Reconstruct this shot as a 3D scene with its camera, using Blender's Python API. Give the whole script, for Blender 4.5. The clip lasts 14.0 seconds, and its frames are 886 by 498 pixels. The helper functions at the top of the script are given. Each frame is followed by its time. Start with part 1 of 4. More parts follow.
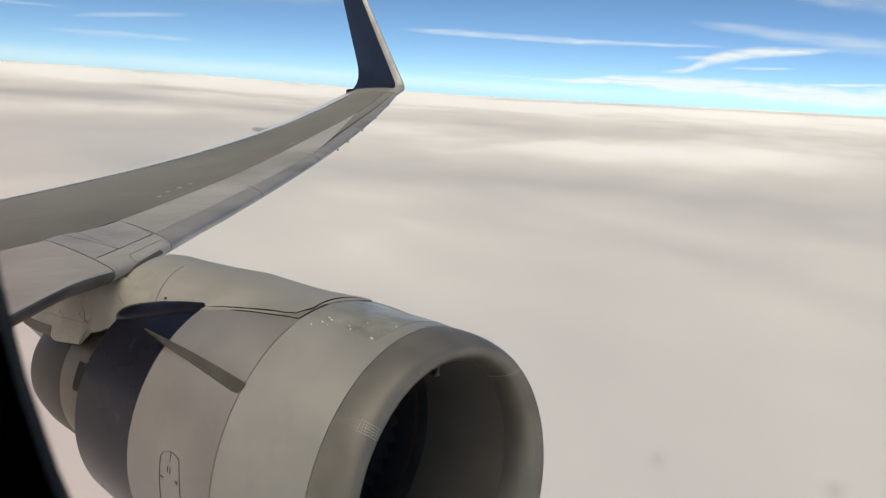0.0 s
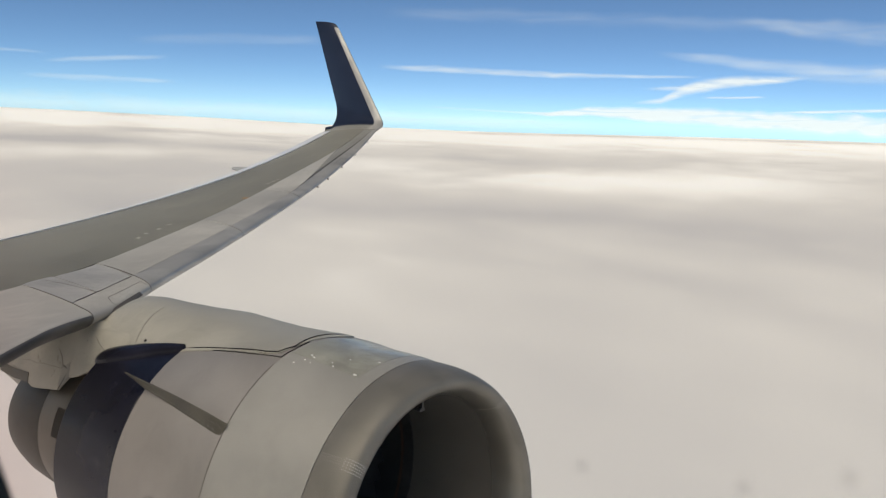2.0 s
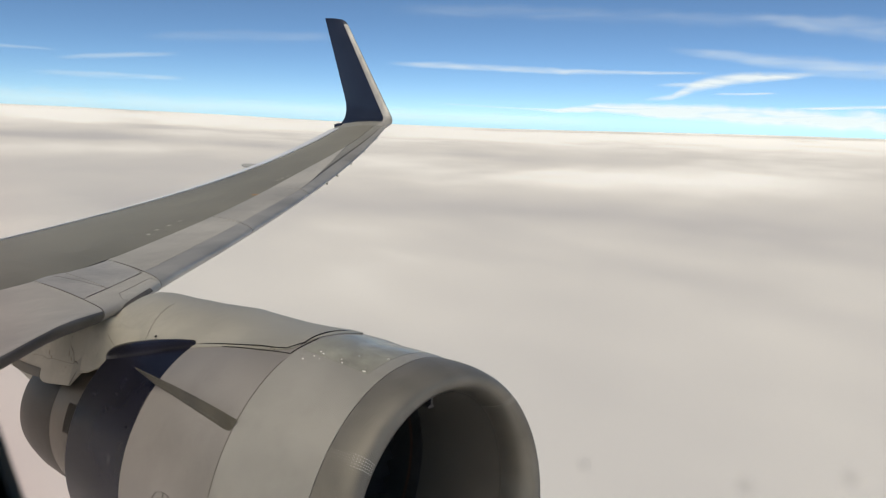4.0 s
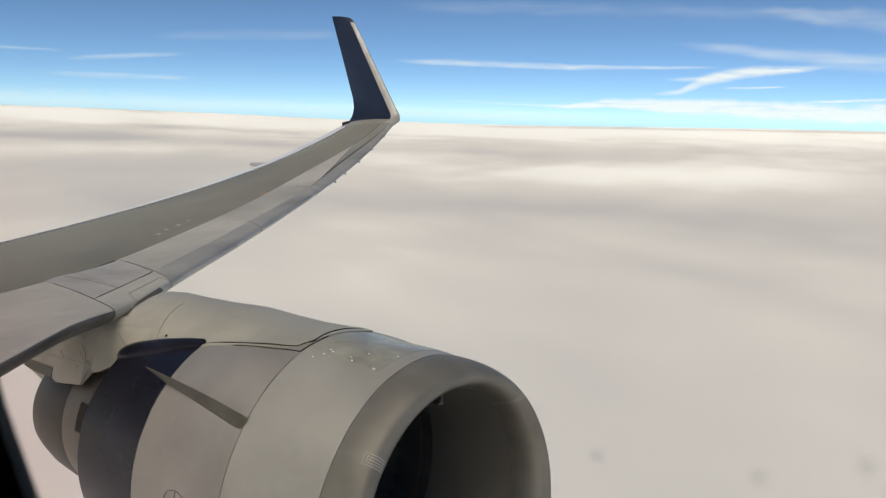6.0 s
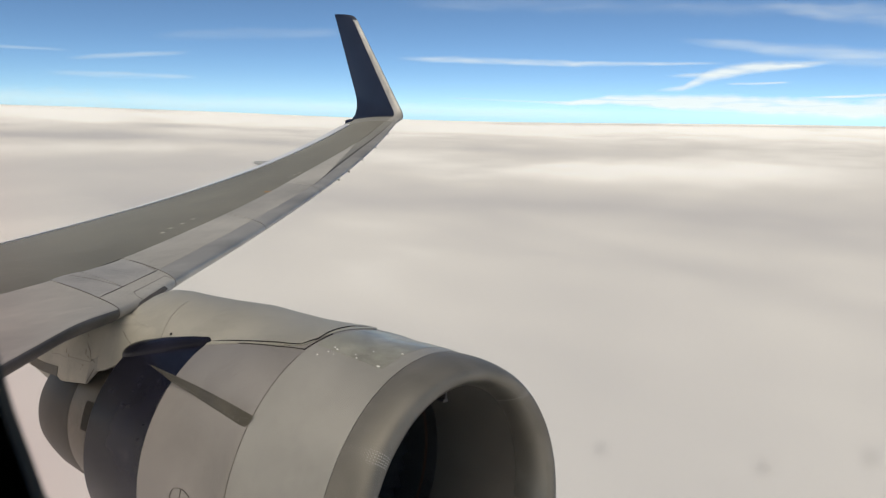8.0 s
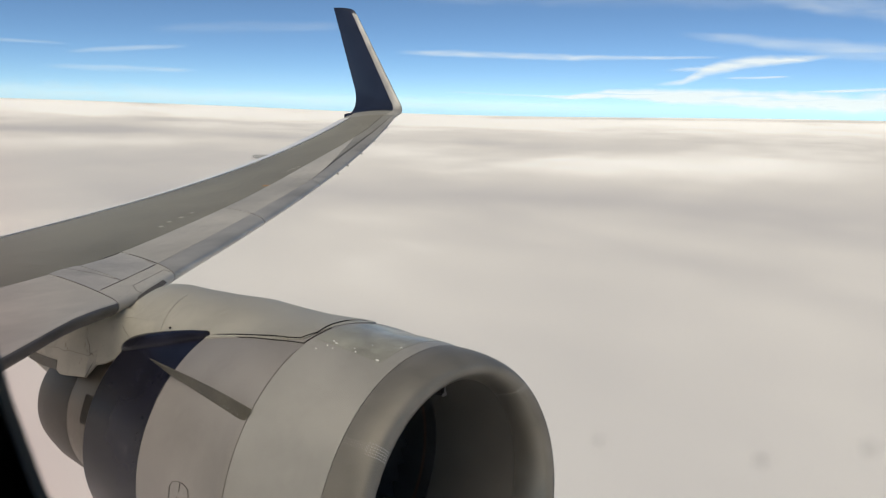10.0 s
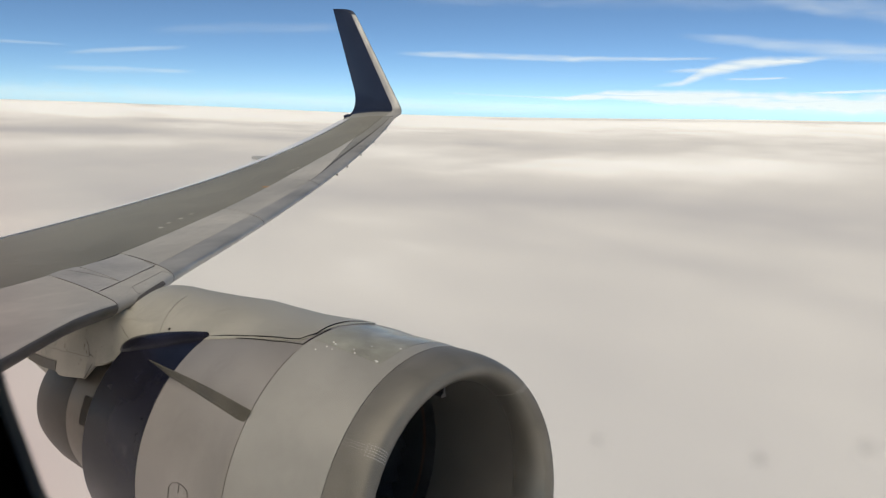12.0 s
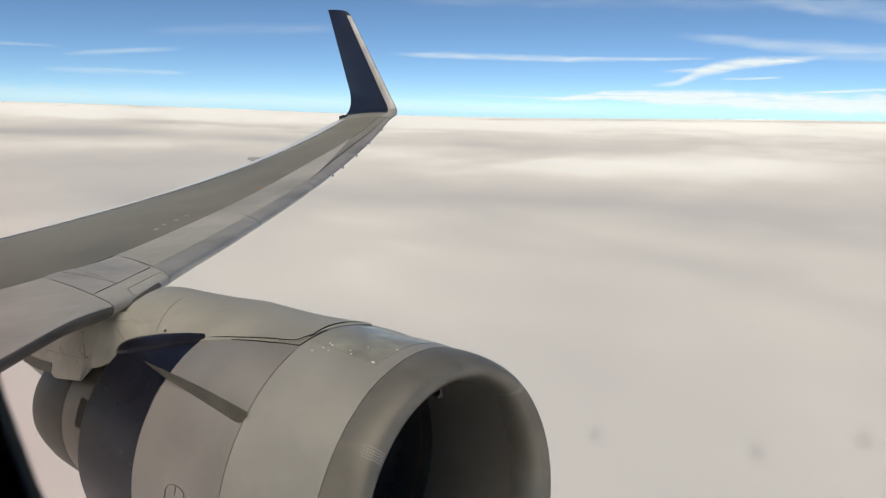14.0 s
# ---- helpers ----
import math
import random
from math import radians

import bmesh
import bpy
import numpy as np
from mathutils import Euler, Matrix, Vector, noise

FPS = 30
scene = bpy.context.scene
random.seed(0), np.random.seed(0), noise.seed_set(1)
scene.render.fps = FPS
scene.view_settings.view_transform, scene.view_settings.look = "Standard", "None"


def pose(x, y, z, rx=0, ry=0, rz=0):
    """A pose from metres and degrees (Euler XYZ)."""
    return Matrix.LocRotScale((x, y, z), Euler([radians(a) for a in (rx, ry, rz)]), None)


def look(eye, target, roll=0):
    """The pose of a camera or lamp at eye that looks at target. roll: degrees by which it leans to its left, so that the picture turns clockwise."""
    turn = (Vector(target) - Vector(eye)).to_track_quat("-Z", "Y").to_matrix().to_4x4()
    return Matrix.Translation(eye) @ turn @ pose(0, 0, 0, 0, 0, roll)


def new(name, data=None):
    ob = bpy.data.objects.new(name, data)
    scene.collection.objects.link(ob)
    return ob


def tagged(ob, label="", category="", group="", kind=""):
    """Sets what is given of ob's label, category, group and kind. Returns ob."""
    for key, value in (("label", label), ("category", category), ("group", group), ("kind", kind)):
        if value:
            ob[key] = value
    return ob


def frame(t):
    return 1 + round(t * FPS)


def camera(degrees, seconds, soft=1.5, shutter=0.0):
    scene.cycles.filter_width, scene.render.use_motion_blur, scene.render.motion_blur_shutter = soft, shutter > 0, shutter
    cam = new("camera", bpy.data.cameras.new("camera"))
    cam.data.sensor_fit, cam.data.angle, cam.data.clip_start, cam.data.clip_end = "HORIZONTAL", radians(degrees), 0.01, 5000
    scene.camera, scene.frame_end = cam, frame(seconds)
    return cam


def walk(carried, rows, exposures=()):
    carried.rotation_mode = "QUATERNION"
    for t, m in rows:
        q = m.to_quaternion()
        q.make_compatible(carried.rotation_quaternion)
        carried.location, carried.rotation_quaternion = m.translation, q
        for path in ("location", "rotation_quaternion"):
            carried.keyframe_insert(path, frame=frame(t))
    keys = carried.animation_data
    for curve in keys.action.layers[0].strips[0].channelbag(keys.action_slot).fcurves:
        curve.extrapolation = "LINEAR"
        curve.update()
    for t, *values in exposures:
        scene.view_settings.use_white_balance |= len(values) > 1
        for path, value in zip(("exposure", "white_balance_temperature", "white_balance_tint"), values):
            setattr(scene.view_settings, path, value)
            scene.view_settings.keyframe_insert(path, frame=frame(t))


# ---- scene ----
import itertools

cam = camera(58.4, 14.0, soft=1.2)
cam.data.dof.use_dof, cam.data.dof.focus_distance, cam.data.dof.aperture_fstop = True, 8.5, 11.0
WALK = [
    (0.0, 2.5097, 1.6680, 0.7341, 34.061, -11.958, -3.595),
    (0.5, 2.5124, 1.6680, 0.7334, 33.970, -11.737, -3.309),
    (1.0, 2.5154, 1.6680, 0.7330, 33.739, -10.946, -2.743),
    (1.5, 2.5192, 1.6680, 0.7330, 33.417, -9.723, -2.372),
    (2.0, 2.5225, 1.6680, 0.7331, 32.531, -9.406, -2.325),
    (2.5, 2.5232, 1.6680, 0.7334, 32.111, -9.433, -2.536),
    (3.0, 2.5241, 1.6680, 0.7337, 32.478, -9.496, -2.462),
    (5.5, 2.5233, 1.6680, 0.7336, 33.689, -9.822, -1.937),
    (6.0, 2.5235, 1.6680, 0.7327, 33.729, -9.890, -1.704),
    (6.5, 2.5235, 1.6680, 0.7319, 33.615, -9.970, -1.478),
    (7.0, 2.5237, 1.6680, 0.7321, 33.674, -9.998, -1.325),
    (7.5, 2.5237, 1.6680, 0.7320, 33.771, -9.996, -1.383),
    (8.0, 2.5237, 1.6680, 0.7319, 33.956, -10.081, -1.395),
    (10.5, 2.5238, 1.6680, 0.7314, 33.874, -10.536, -1.479),
    (11.0, 2.5239, 1.6680, 0.7313, 33.847, -10.482, -1.480),
    (11.5, 2.5240, 1.6680, 0.7312, 33.914, -10.462, -1.500),
    (12.0, 2.5240, 1.6680, 0.7312, 33.852, -10.423, -1.462),
    (12.5, 2.5240, 1.6680, 0.7313, 33.905, -10.492, -1.293),
    (13.0, 2.5240, 1.6680, 0.7309, 33.753, -10.416, -1.346),
    (13.5, 2.5239, 1.6680, 0.7308, 33.639, -10.386, -1.257),
    (14.0, 2.5239, 1.6680, 0.7302, 33.535, -10.371, -1.292),
]
EXPOSURE = (0.39, 7190, 5)                    # stops, white balance in kelvin, tint
walk(cam, [(t, pose(x, y, z, 90 + p, r, w)) for t, x, y, z, w, p, r in WALK], [(0.0, *EXPOSURE), (14.0, *EXPOSURE)])

# ---- sky, sun and exposure ----
SUN_ELEVATION, SUN_AZIMUTH = 50.0, 177.0      # azimuth: degrees from +Y (outboard) towards +X (forward)
world = bpy.data.worlds.new("sky")
scene.world = world
world.use_nodes = True
wn = world.node_tree.nodes
sky = wn.new("ShaderNodeTexSky")
sky.sky_type = "NISHITA"
sky.sun_disc = False
sky.sun_elevation, sky.sun_rotation = radians(SUN_ELEVATION), radians(SUN_AZIMUTH)
sky.altitude, sky.air_density, sky.dust_density, sky.ozone_density = 7000, 0.76, 0.0, 5.0
hue = wn.new("ShaderNodeMix")                 # the high air is a little greener than the model's
hue.data_type, hue.blend_type = "RGBA", "MULTIPLY"
hue.inputs[0].default_value, hue.inputs[7].default_value = 1.0, (0.955, 1.022, 0.988, 1)
world.node_tree.links.new(sky.outputs[0], hue.inputs[6])
world.node_tree.links.new(hue.outputs[2], wn["Background"].inputs[0])
wn["Background"].inputs[1].default_value = 0.106
sun = new("sun", bpy.data.lights.new("sun", "SUN"))
sun.data.energy, sun.data.angle, sun.data.color = 1.95, radians(55), (1.0, 0.925, 0.84)
az, el = radians(SUN_AZIMUTH), radians(SUN_ELEVATION)
SUN_WAY = Vector((math.sin(az) * math.cos(el), math.cos(az) * math.cos(el), math.sin(el)))
sun.matrix_world = look(SUN_WAY * 50, (0, 0, 0))

# strength of the emission added to the cloud tops to brighten them
CLOUD_GLOW = 0.14


# ---- materials ----
def material(name, color, rough=0.5, metal=0.0, vary=0.06, scale=3.0, fine=60.0, bump=0.0, coat=0.0, streak=(1, 1, 1), spec=0.5, grain=0.12):
    """A painted or metal surface with stains at two scales, in metres of the world."""
    m = bpy.data.materials.new(name)
    m.use_nodes = True
    n, l = m.node_tree.nodes, m.node_tree.links
    b = n["Principled BSDF"]
    co = n.new("ShaderNodeTexCoord")
    mp = n.new("ShaderNodeMapping")
    mp.inputs["Scale"].default_value = streak
    l.new(co.outputs["Object"], mp.inputs["Vector"])
    big, small = n.new("ShaderNodeTexNoise"), n.new("ShaderNodeTexNoise")
    big.inputs["Scale"].default_value, big.inputs["Detail"].default_value = scale, 6
    small.inputs["Scale"].default_value, small.inputs["Detail"].default_value = fine, 3
    for t in (big, small):
        l.new(mp.outputs[0], t.inputs["Vector"])
    mix = n.new("ShaderNodeMath")
    mix.operation = "MULTIPLY_ADD"
    mix.inputs[1].default_value, mix.inputs[2].default_value = grain, 0.5 * (0.3 - grain)
    l.new(small.outputs["Fac"], mix.inputs[0])
    add = n.new("ShaderNodeMath")
    add.operation = "MULTIPLY_ADD"
    add.inputs[1].default_value = 0.7
    l.new(big.outputs["Fac"], add.inputs[0])
    l.new(mix.outputs[0], add.inputs[2])
    ramp = n.new("ShaderNodeValToRGB")
    lo = [max(0.0, c * (1 - 2.5 * vary)) for c in color]
    hi = [min(1.0, c * (1 + 2.0 * vary)) for c in color]
    ramp.color_ramp.elements[0].position, ramp.color_ramp.elements[1].position = 0.3, 0.7
    ramp.color_ramp.elements[0].color, ramp.color_ramp.elements[1].color = (*lo, 1), (*hi, 1)
    l.new(add.outputs[0], ramp.inputs[0])
    l.new(ramp.outputs[0], b.inputs["Base Color"])
    rr = n.new("ShaderNodeMapRange")
    rr.inputs["To Min"].default_value, rr.inputs["To Max"].default_value = max(0.03, rough - 0.1), min(1, rough + 0.1)
    l.new(add.outputs[0], rr.inputs["Value"])
    l.new(rr.outputs[0], b.inputs["Roughness"])
    b.inputs["Metallic"].default_value = metal
    b.inputs["Coat Weight"].default_value = coat
    b.inputs["Coat Roughness"].default_value = 0.15
    b.inputs["Specular IOR Level"].default_value = spec
    if bump:
        bp = n.new("ShaderNodeBump")
        bp.inputs["Strength"].default_value, bp.inputs["Distance"].default_value = bump, 0.004
        l.new(small.outputs["Fac"], bp.inputs["Height"])
        l.new(bp.outputs[0], b.inputs["Normal"])
    return m


NACELLE = material("nacelle_paint", (0.322, 0.300, 0.283), 0.45, vary=0.10, scale=2.2, fine=25, streak=(0.8, 0.8, 0.5), grain=0.24)
COWL = material("cowl_paint", (0.364, 0.351, 0.323), 0.48, coat=0.08, vary=0.08, scale=2.4, fine=25, streak=(0.8, 0.8, 0.5), grain=0.24)
PATCH = material("worn_top_paint", (0.385, 0.378, 0.322), 0.5, coat=0.4, vary=0.17, scale=6, fine=40)
PYLON = material("pylon_paint", (0.430, 0.410, 0.356), 0.48, vary=0.10, scale=1.8, fine=22, spec=0.4, grain=0.24)
FAIRING = material("cream_fairing_paint", (0.47, 0.448, 0.385), 0.5, vary=0.13, scale=2.5, fine=20, spec=0.4)
BLUE = material("navy_paint", (0.0165, 0.0170, 0.0285), 0.25, vary=0.25, scale=2.2, fine=30, spec=0.19)
BLUE_RUB = material("navy_seal", (0.010, 0.014, 0.036), 0.45, spec=0.3, vary=0.12, scale=6, fine=30)
LIP = material("lip_metal", (0.245, 0.229, 0.202), 0.56, metal=0.35, spec=0.3, vary=0.10, scale=5.0, fine=60)
LIP_INNER = material("lip_inner_metal", (0.27, 0.255, 0.228), 0.38, metal=0.80, spec=0.3, vary=0.10, scale=5, fine=60)
WING_GREY = material("wing_grey_coating", (0.272, 0.262, 0.222), 0.65, vary=0.11, scale=0.9, fine=14, streak=(1.0, 0.5, 1), spec=0.4, grain=0.3)
ROOT_GREY = material("winglet_root_grey_paint", (0.33, 0.32, 0.285), 0.5, vary=0.1, scale=1.2, fine=15)
SLAT_PAINT = material("slat_light_grey_paint", (0.53, 0.508, 0.462), 0.5, vary=0.13, scale=1.3, fine=15, streak=(1, 0.4, 1), spec=0.3, grain=0.24)
SLAT_METAL = material("slat_bare_metal", (0.485, 0.467, 0.432), 0.43, metal=0.27, spec=0.3, vary=0.15, scale=1.8, fine=20, streak=(1.6, 0.5, 1))
WING_UNDER = material("wing_underside_paint", (0.42, 0.42, 0.41), 0.45, vary=0.05, scale=1.0)
FLAP = material("flap_pale_paint", (0.86, 0.86, 0.84), 0.4, coat=0.2, vary=0.04, scale=1.5)
HOT = material("heat_stained_metal", (0.060, 0.051, 0.040), 0.45, metal=0.45, vary=0.3, scale=2.2, fine=25, streak=(0.35, 1, 1), grain=0.2)
TITAN = material("core_cowl_metal", (0.180, 0.155, 0.124), 0.40, metal=0.65, vary=0.22, scale=2.5, fine=25, grain=0.2)
LINER = material("intake_liner", (0.108, 0.100, 0.090), 0.6, vary=0.1, scale=4, fine=120, bump=0.05)
DARK = material("fan_dark_metal", (0.070, 0.067, 0.068), 0.5, metal=0.4, vary=0.15, scale=5)
BAND = material("rub_strip_brown", (0.10, 0.055, 0.04), 0.6, vary=0.1)
EDGE = material("dark_edge_metal", (0.165, 0.157, 0.143), 0.5, metal=0.2, vary=0.2, scale=3, fine=30, streak=(1, 0.4, 1))
STRAKE = material("strake_grey_paint", (0.098, 0.088, 0.068), 0.5, vary=0.18, scale=5)
CHIP = material("bare_primer", (0.88, 0.88, 0.84), 0.5, vary=0.03)
BLADE = material("navy_winglet_paint", (0.019, 0.025, 0.045), 0.32, vary=0.12, scale=1.5, fine=30, coat=0.1, spec=0.3)
VENT = material("vent_dark_brown", (0.045, 0.037, 0.027), 0.8, vary=0.2)
SEAM = material("fine_seam", (0.20, 0.18, 0.155), 0.7, vary=0.1)
LINE = material("panel_gap", (0.03, 0.028, 0.025), 0.8, vary=0.1)
LINE_SOFT = material("panel_gap_soft", (0.14, 0.13, 0.12), 0.7, vary=0.1)
# dark colour that stands in for the shade along the slat step
STEP = material("slat_step_painted_shade", (0.11, 0.105, 0.098), 0.6, vary=0.15, scale=2)
SEAM_PALE = material("pale_lip_seam", (0.36, 0.34, 0.30), 0.5, vary=0.1)
STAIN = material("old_oil", (0.16, 0.12, 0.075), 0.6, vary=0.3)
PANEL = material("bare_panel_metal", (0.50, 0.482, 0.450), 0.42, metal=0.08, spec=0.3, vary=0.14, scale=2.5, fine=20)
WORN_MARK = material("worn_pale_marking", (0.54, 0.51, 0.44), 0.5, vary=0.2, scale=8)
MARK = material("white_marking", (0.70, 0.69, 0.62), 0.5, vary=0.05)
ORANGE = material("orange_marking", (0.55, 0.25, 0.05), 0.5, vary=0.1)
RIVET = material("rivet_metal", (0.62, 0.61, 0.57), 0.3, metal=0.3, vary=0.05)
SKIN = material("fuselage_white_paint", (0.7, 0.7, 0.7), 0.4, vary=0.03)
TRIM = material("window_trim_dark", (0.13, 0.125, 0.098), 0.7, vary=0.1, fine=200)


def set_nodes(name):
    m = bpy.data.materials.new(name)
    m.use_nodes = True
    m.node_tree.nodes.clear()
    return m, m.node_tree.nodes, m.node_tree.links


def pane_material():
    m, n, l = set_nodes("window_glass")
    out, mix, tr, gl, fr = (n.new(k) for k in ("ShaderNodeOutputMaterial", "ShaderNodeMixShader", "ShaderNodeBsdfTransparent", "ShaderNodeBsdfGlossy", "ShaderNodeFresnel"))
    co, sp, ra = n.new("ShaderNodeTexCoord"), n.new("ShaderNodeSeparateXYZ"), n.new("ShaderNodeMapRange")
    ra.interpolation_type = "SMOOTHSTEP"
    ra.inputs["From Min"].default_value, ra.inputs["From Max"].default_value = 2.83, 3.02
    tint = n.new("ShaderNodeValToRGB")                 # the acrylic is faintly pink towards its lower rear corner
    tint.color_ramp.elements[0].color, tint.color_ramp.elements[1].color = (0.985, 0.915, 0.905, 1), (0.985, 0.978, 0.97, 1)
    both = n.new("ShaderNodeMath")
    l.new(co.outputs["Object"], sp.inputs[0])
    l.new(sp.outputs[0], both.inputs[0])
    l.new(sp.outputs[2], both.inputs[1])
    l.new(both.outputs[0], ra.inputs["Value"])
    l.new(ra.outputs[0], tint.inputs[0])
    l.new(tint.outputs[0], tr.inputs[0])
    gl.inputs["Roughness"].default_value = 0.02
    fr.inputs[0].default_value = 1.2
    least = n.new("ShaderNodeMath")
    least.operation = "MINIMUM"
    least.inputs[1].default_value = 0.012
    l.new(fr.outputs[0], least.inputs[0])
    l.new(least.outputs[0], mix.inputs[0])
    l.new(tr.outputs[0], mix.inputs[1])
    l.new(gl.outputs[0], mix.inputs[2])
    l.new(mix.outputs[0], out.inputs[0])
    return m


def smudge_material():
    m, n, l = set_nodes("dried_droplet")
    out, mix, tr, df = (n.new(k) for k in ("ShaderNodeOutputMaterial", "ShaderNodeMixShader", "ShaderNodeBsdfTransparent", "ShaderNodeBsdfDiffuse"))
    df.inputs[0].default_value = (0.12, 0.11, 0.10, 1)
    uv, ln, rg = n.new("ShaderNodeTexCoord"), n.new("ShaderNodeVectorMath"), n.new("ShaderNodeMapRange")
    ln.operation = "LENGTH"
    l.new(uv.outputs["Object"], ln.inputs[0])
    rg.inputs["From Min"].default_value, rg.inputs["From Max"].default_value = 0.0004, 0.0021
    rg.inputs["To Min"].default_value, rg.inputs["To Max"].default_value = 0.085, 0.0
    rg.interpolation_type = "SMOOTHSTEP"
    l.new(ln.outputs["Value"], rg.inputs["Value"])
    l.new(rg.outputs[0], mix.inputs[0])
    l.new(tr.outputs[0], mix.inputs[1])
    l.new(df.outputs[0], mix.inputs[2])
    l.new(mix.outputs[0], out.inputs[0])
    return m


def cloud_material():
    """Cloud tops: thick cloud is whiter than thin, with cloud shade put into the colour; added emission stands in for
    light wandering inside.
    """
    m, n, l = set_nodes("cloud_tops")
    out, df, em, both = (n.new(k) for k in ("ShaderNodeOutputMaterial", "ShaderNodeBsdfDiffuse", "ShaderNodeEmission", "ShaderNodeAddShader"))
    co, mp, nz, at, ad, rp = (n.new(k) for k in ("ShaderNodeTexCoord", "ShaderNodeMapping", "ShaderNodeTexNoise", "ShaderNodeAttribute", "ShaderNodeMath", "ShaderNodeValToRGB"))
    at.attribute_name = "thick"
    mp.inputs["Rotation"].default_value = (0, 0, radians(-30))
    mp.inputs["Scale"].default_value = (0.0016, 0.0034, 0.002)
    l.new(co.outputs["Object"], mp.inputs[0])
    nz.inputs["Scale"].default_value, nz.inputs["Detail"].default_value, nz.inputs["Roughness"].default_value = 1.0, 7, 0.56
    l.new(mp.outputs[0], nz.inputs["Vector"])
    ad.operation = "MULTIPLY_ADD"
    ad.inputs[1].default_value = 0.33
    l.new(nz.outputs["Fac"], ad.inputs[0])
    l.new(at.outputs["Fac"], ad.inputs[2])
    els = rp.color_ramp.elements
    els[0].position, els[1].position = 0.25, 1.0
    els[0].color, els[1].color = (0.60, 0.585, 0.585, 1), (0.97, 0.95, 0.915, 1)
    mid = els.new(0.68)
    mid.color = (0.760, 0.735, 0.704, 1)
    l.new(ad.outputs[0], rp.inputs[0])
    l.new(rp.outputs[0], df.inputs[0])
    l.new(rp.outputs[0], em.inputs[0])
    glow = n.new("ShaderNodeMapRange")
    glow.inputs["From Min"].default_value, glow.inputs["From Max"].default_value = 0.5, 1.05
    glow.inputs["To Min"].default_value, glow.inputs["To Max"].default_value = CLOUD_GLOW * 0.87, CLOUD_GLOW * 1.42
    l.new(ad.outputs[0], glow.inputs["Value"])
    l.new(glow.outputs[0], em.inputs[1])
    l.new(df.outputs[0], both.inputs[0])
    l.new(em.outputs[0], both.inputs[1])
    l.new(both.outputs[0], out.inputs[0])
    return m


def cirrus_material():
    """Thin ice cloud: white by emission in place of sunlight, combed along the ribbon, fading at its borders."""
    m, n, l = set_nodes("cirrus_ice")
    out, mix, tr, em = (n.new(k) for k in ("ShaderNodeOutputMaterial", "ShaderNodeMixShader", "ShaderNodeBsdfTransparent", "ShaderNodeEmission"))
    em.inputs[0].default_value, em.inputs[1].default_value = (0.86, 0.93, 1.0, 1), 0.86
    at = n.new("ShaderNodeAttribute")
    at.attribute_name = "thick"
    nz, mp, co = n.new("ShaderNodeTexNoise"), n.new("ShaderNodeMapping"), n.new("ShaderNodeTexCoord")
    mp.inputs["Scale"].default_value = (0.0014, 0.0014, 0.012)
    l.new(co.outputs["Object"], mp.inputs[0])
    l.new(mp.outputs[0], nz.inputs["Vector"])
    nz.inputs["Scale"].default_value, nz.inputs["Detail"].default_value, nz.inputs["Roughness"].default_value = 2.0, 7, 0.55
    nz.inputs["Distortion"].default_value = 0.8
    rg = n.new("ShaderNodeMapRange")
    rg.inputs["From Min"].default_value, rg.inputs["From Max"].default_value = 0.18, 0.80
    l.new(nz.outputs["Fac"], rg.inputs["Value"])
    mu = n.new("ShaderNodeMath")
    mu.operation, mu.use_clamp = "MULTIPLY", True
    l.new(at.outputs["Fac"], mu.inputs[0])
    l.new(rg.outputs[0], mu.inputs[1])
    top = n.new("ShaderNodeMath")
    top.operation = "MULTIPLY"
    top.inputs[1].default_value = 0.82
    l.new(mu.outputs[0], top.inputs[0])
    l.new(top.outputs[0], mix.inputs[0])
    l.new(tr.outputs[0], mix.inputs[1])
    l.new(em.outputs[0], mix.inputs[2])
    l.new(mix.outputs[0], out.inputs[0])
    return m


# ---- mesh tools ----
def mesh_of(name, verts, faces, mat, sharp=35):
    me = bpy.data.meshes.new(name)
    me.from_pydata([tuple(v) for v in verts], [], faces)
    me.validate()
    bm = bmesh.new()
    bm.from_mesh(me)
    bmesh.ops.recalc_face_normals(bm, faces=bm.faces)
    bm.to_mesh(me)
    bm.free()
    for f in me.polygons:
        f.use_smooth = True
    me.set_sharp_from_angle(angle=radians(sharp))
    me.materials.append(mat)
    return me


def part(name, geo, mat, parent, label="", sharp=35):
    """One mesh object under a thing or a part, from (verts, faces)."""
    ob = new(name, mesh_of(name, geo[0], geo[1], mat, sharp))
    ob.parent = parent
    if label:
        ob["label"] = label
    return ob


def thing(name, label, category, group="", kind=""):
    return tagged(new(name), label, category, group, kind)


def joined(geos):
    verts, faces = [], []
    for v, f in geos:
        k = len(verts)
        verts += list(v)
        faces += [tuple(i + k for i in q) for q in f]
    return verts, faces


def grid_faces(rows, cols, wrap=False):
    out = []
    for i in range(rows - 1):
        for j in range(cols if wrap else cols - 1):
            k = (j + 1) % cols
            out.append((i * cols + j, i * cols + k, (i + 1) * cols + k, (i + 1) * cols + j))
    return out


def loft(rings, caps=True):
    """Closed rings of equally many points, skinned, with end caps."""
    n = len(rings[0])
    verts = [Vector(p) for r in rings for p in r]
    faces = grid_faces(len(rings), n, True)
    if caps:
        faces.append(tuple(range(n)))
        faces.append(tuple((len(rings) - 1) * n + i for i in range(n)))
    return verts, faces


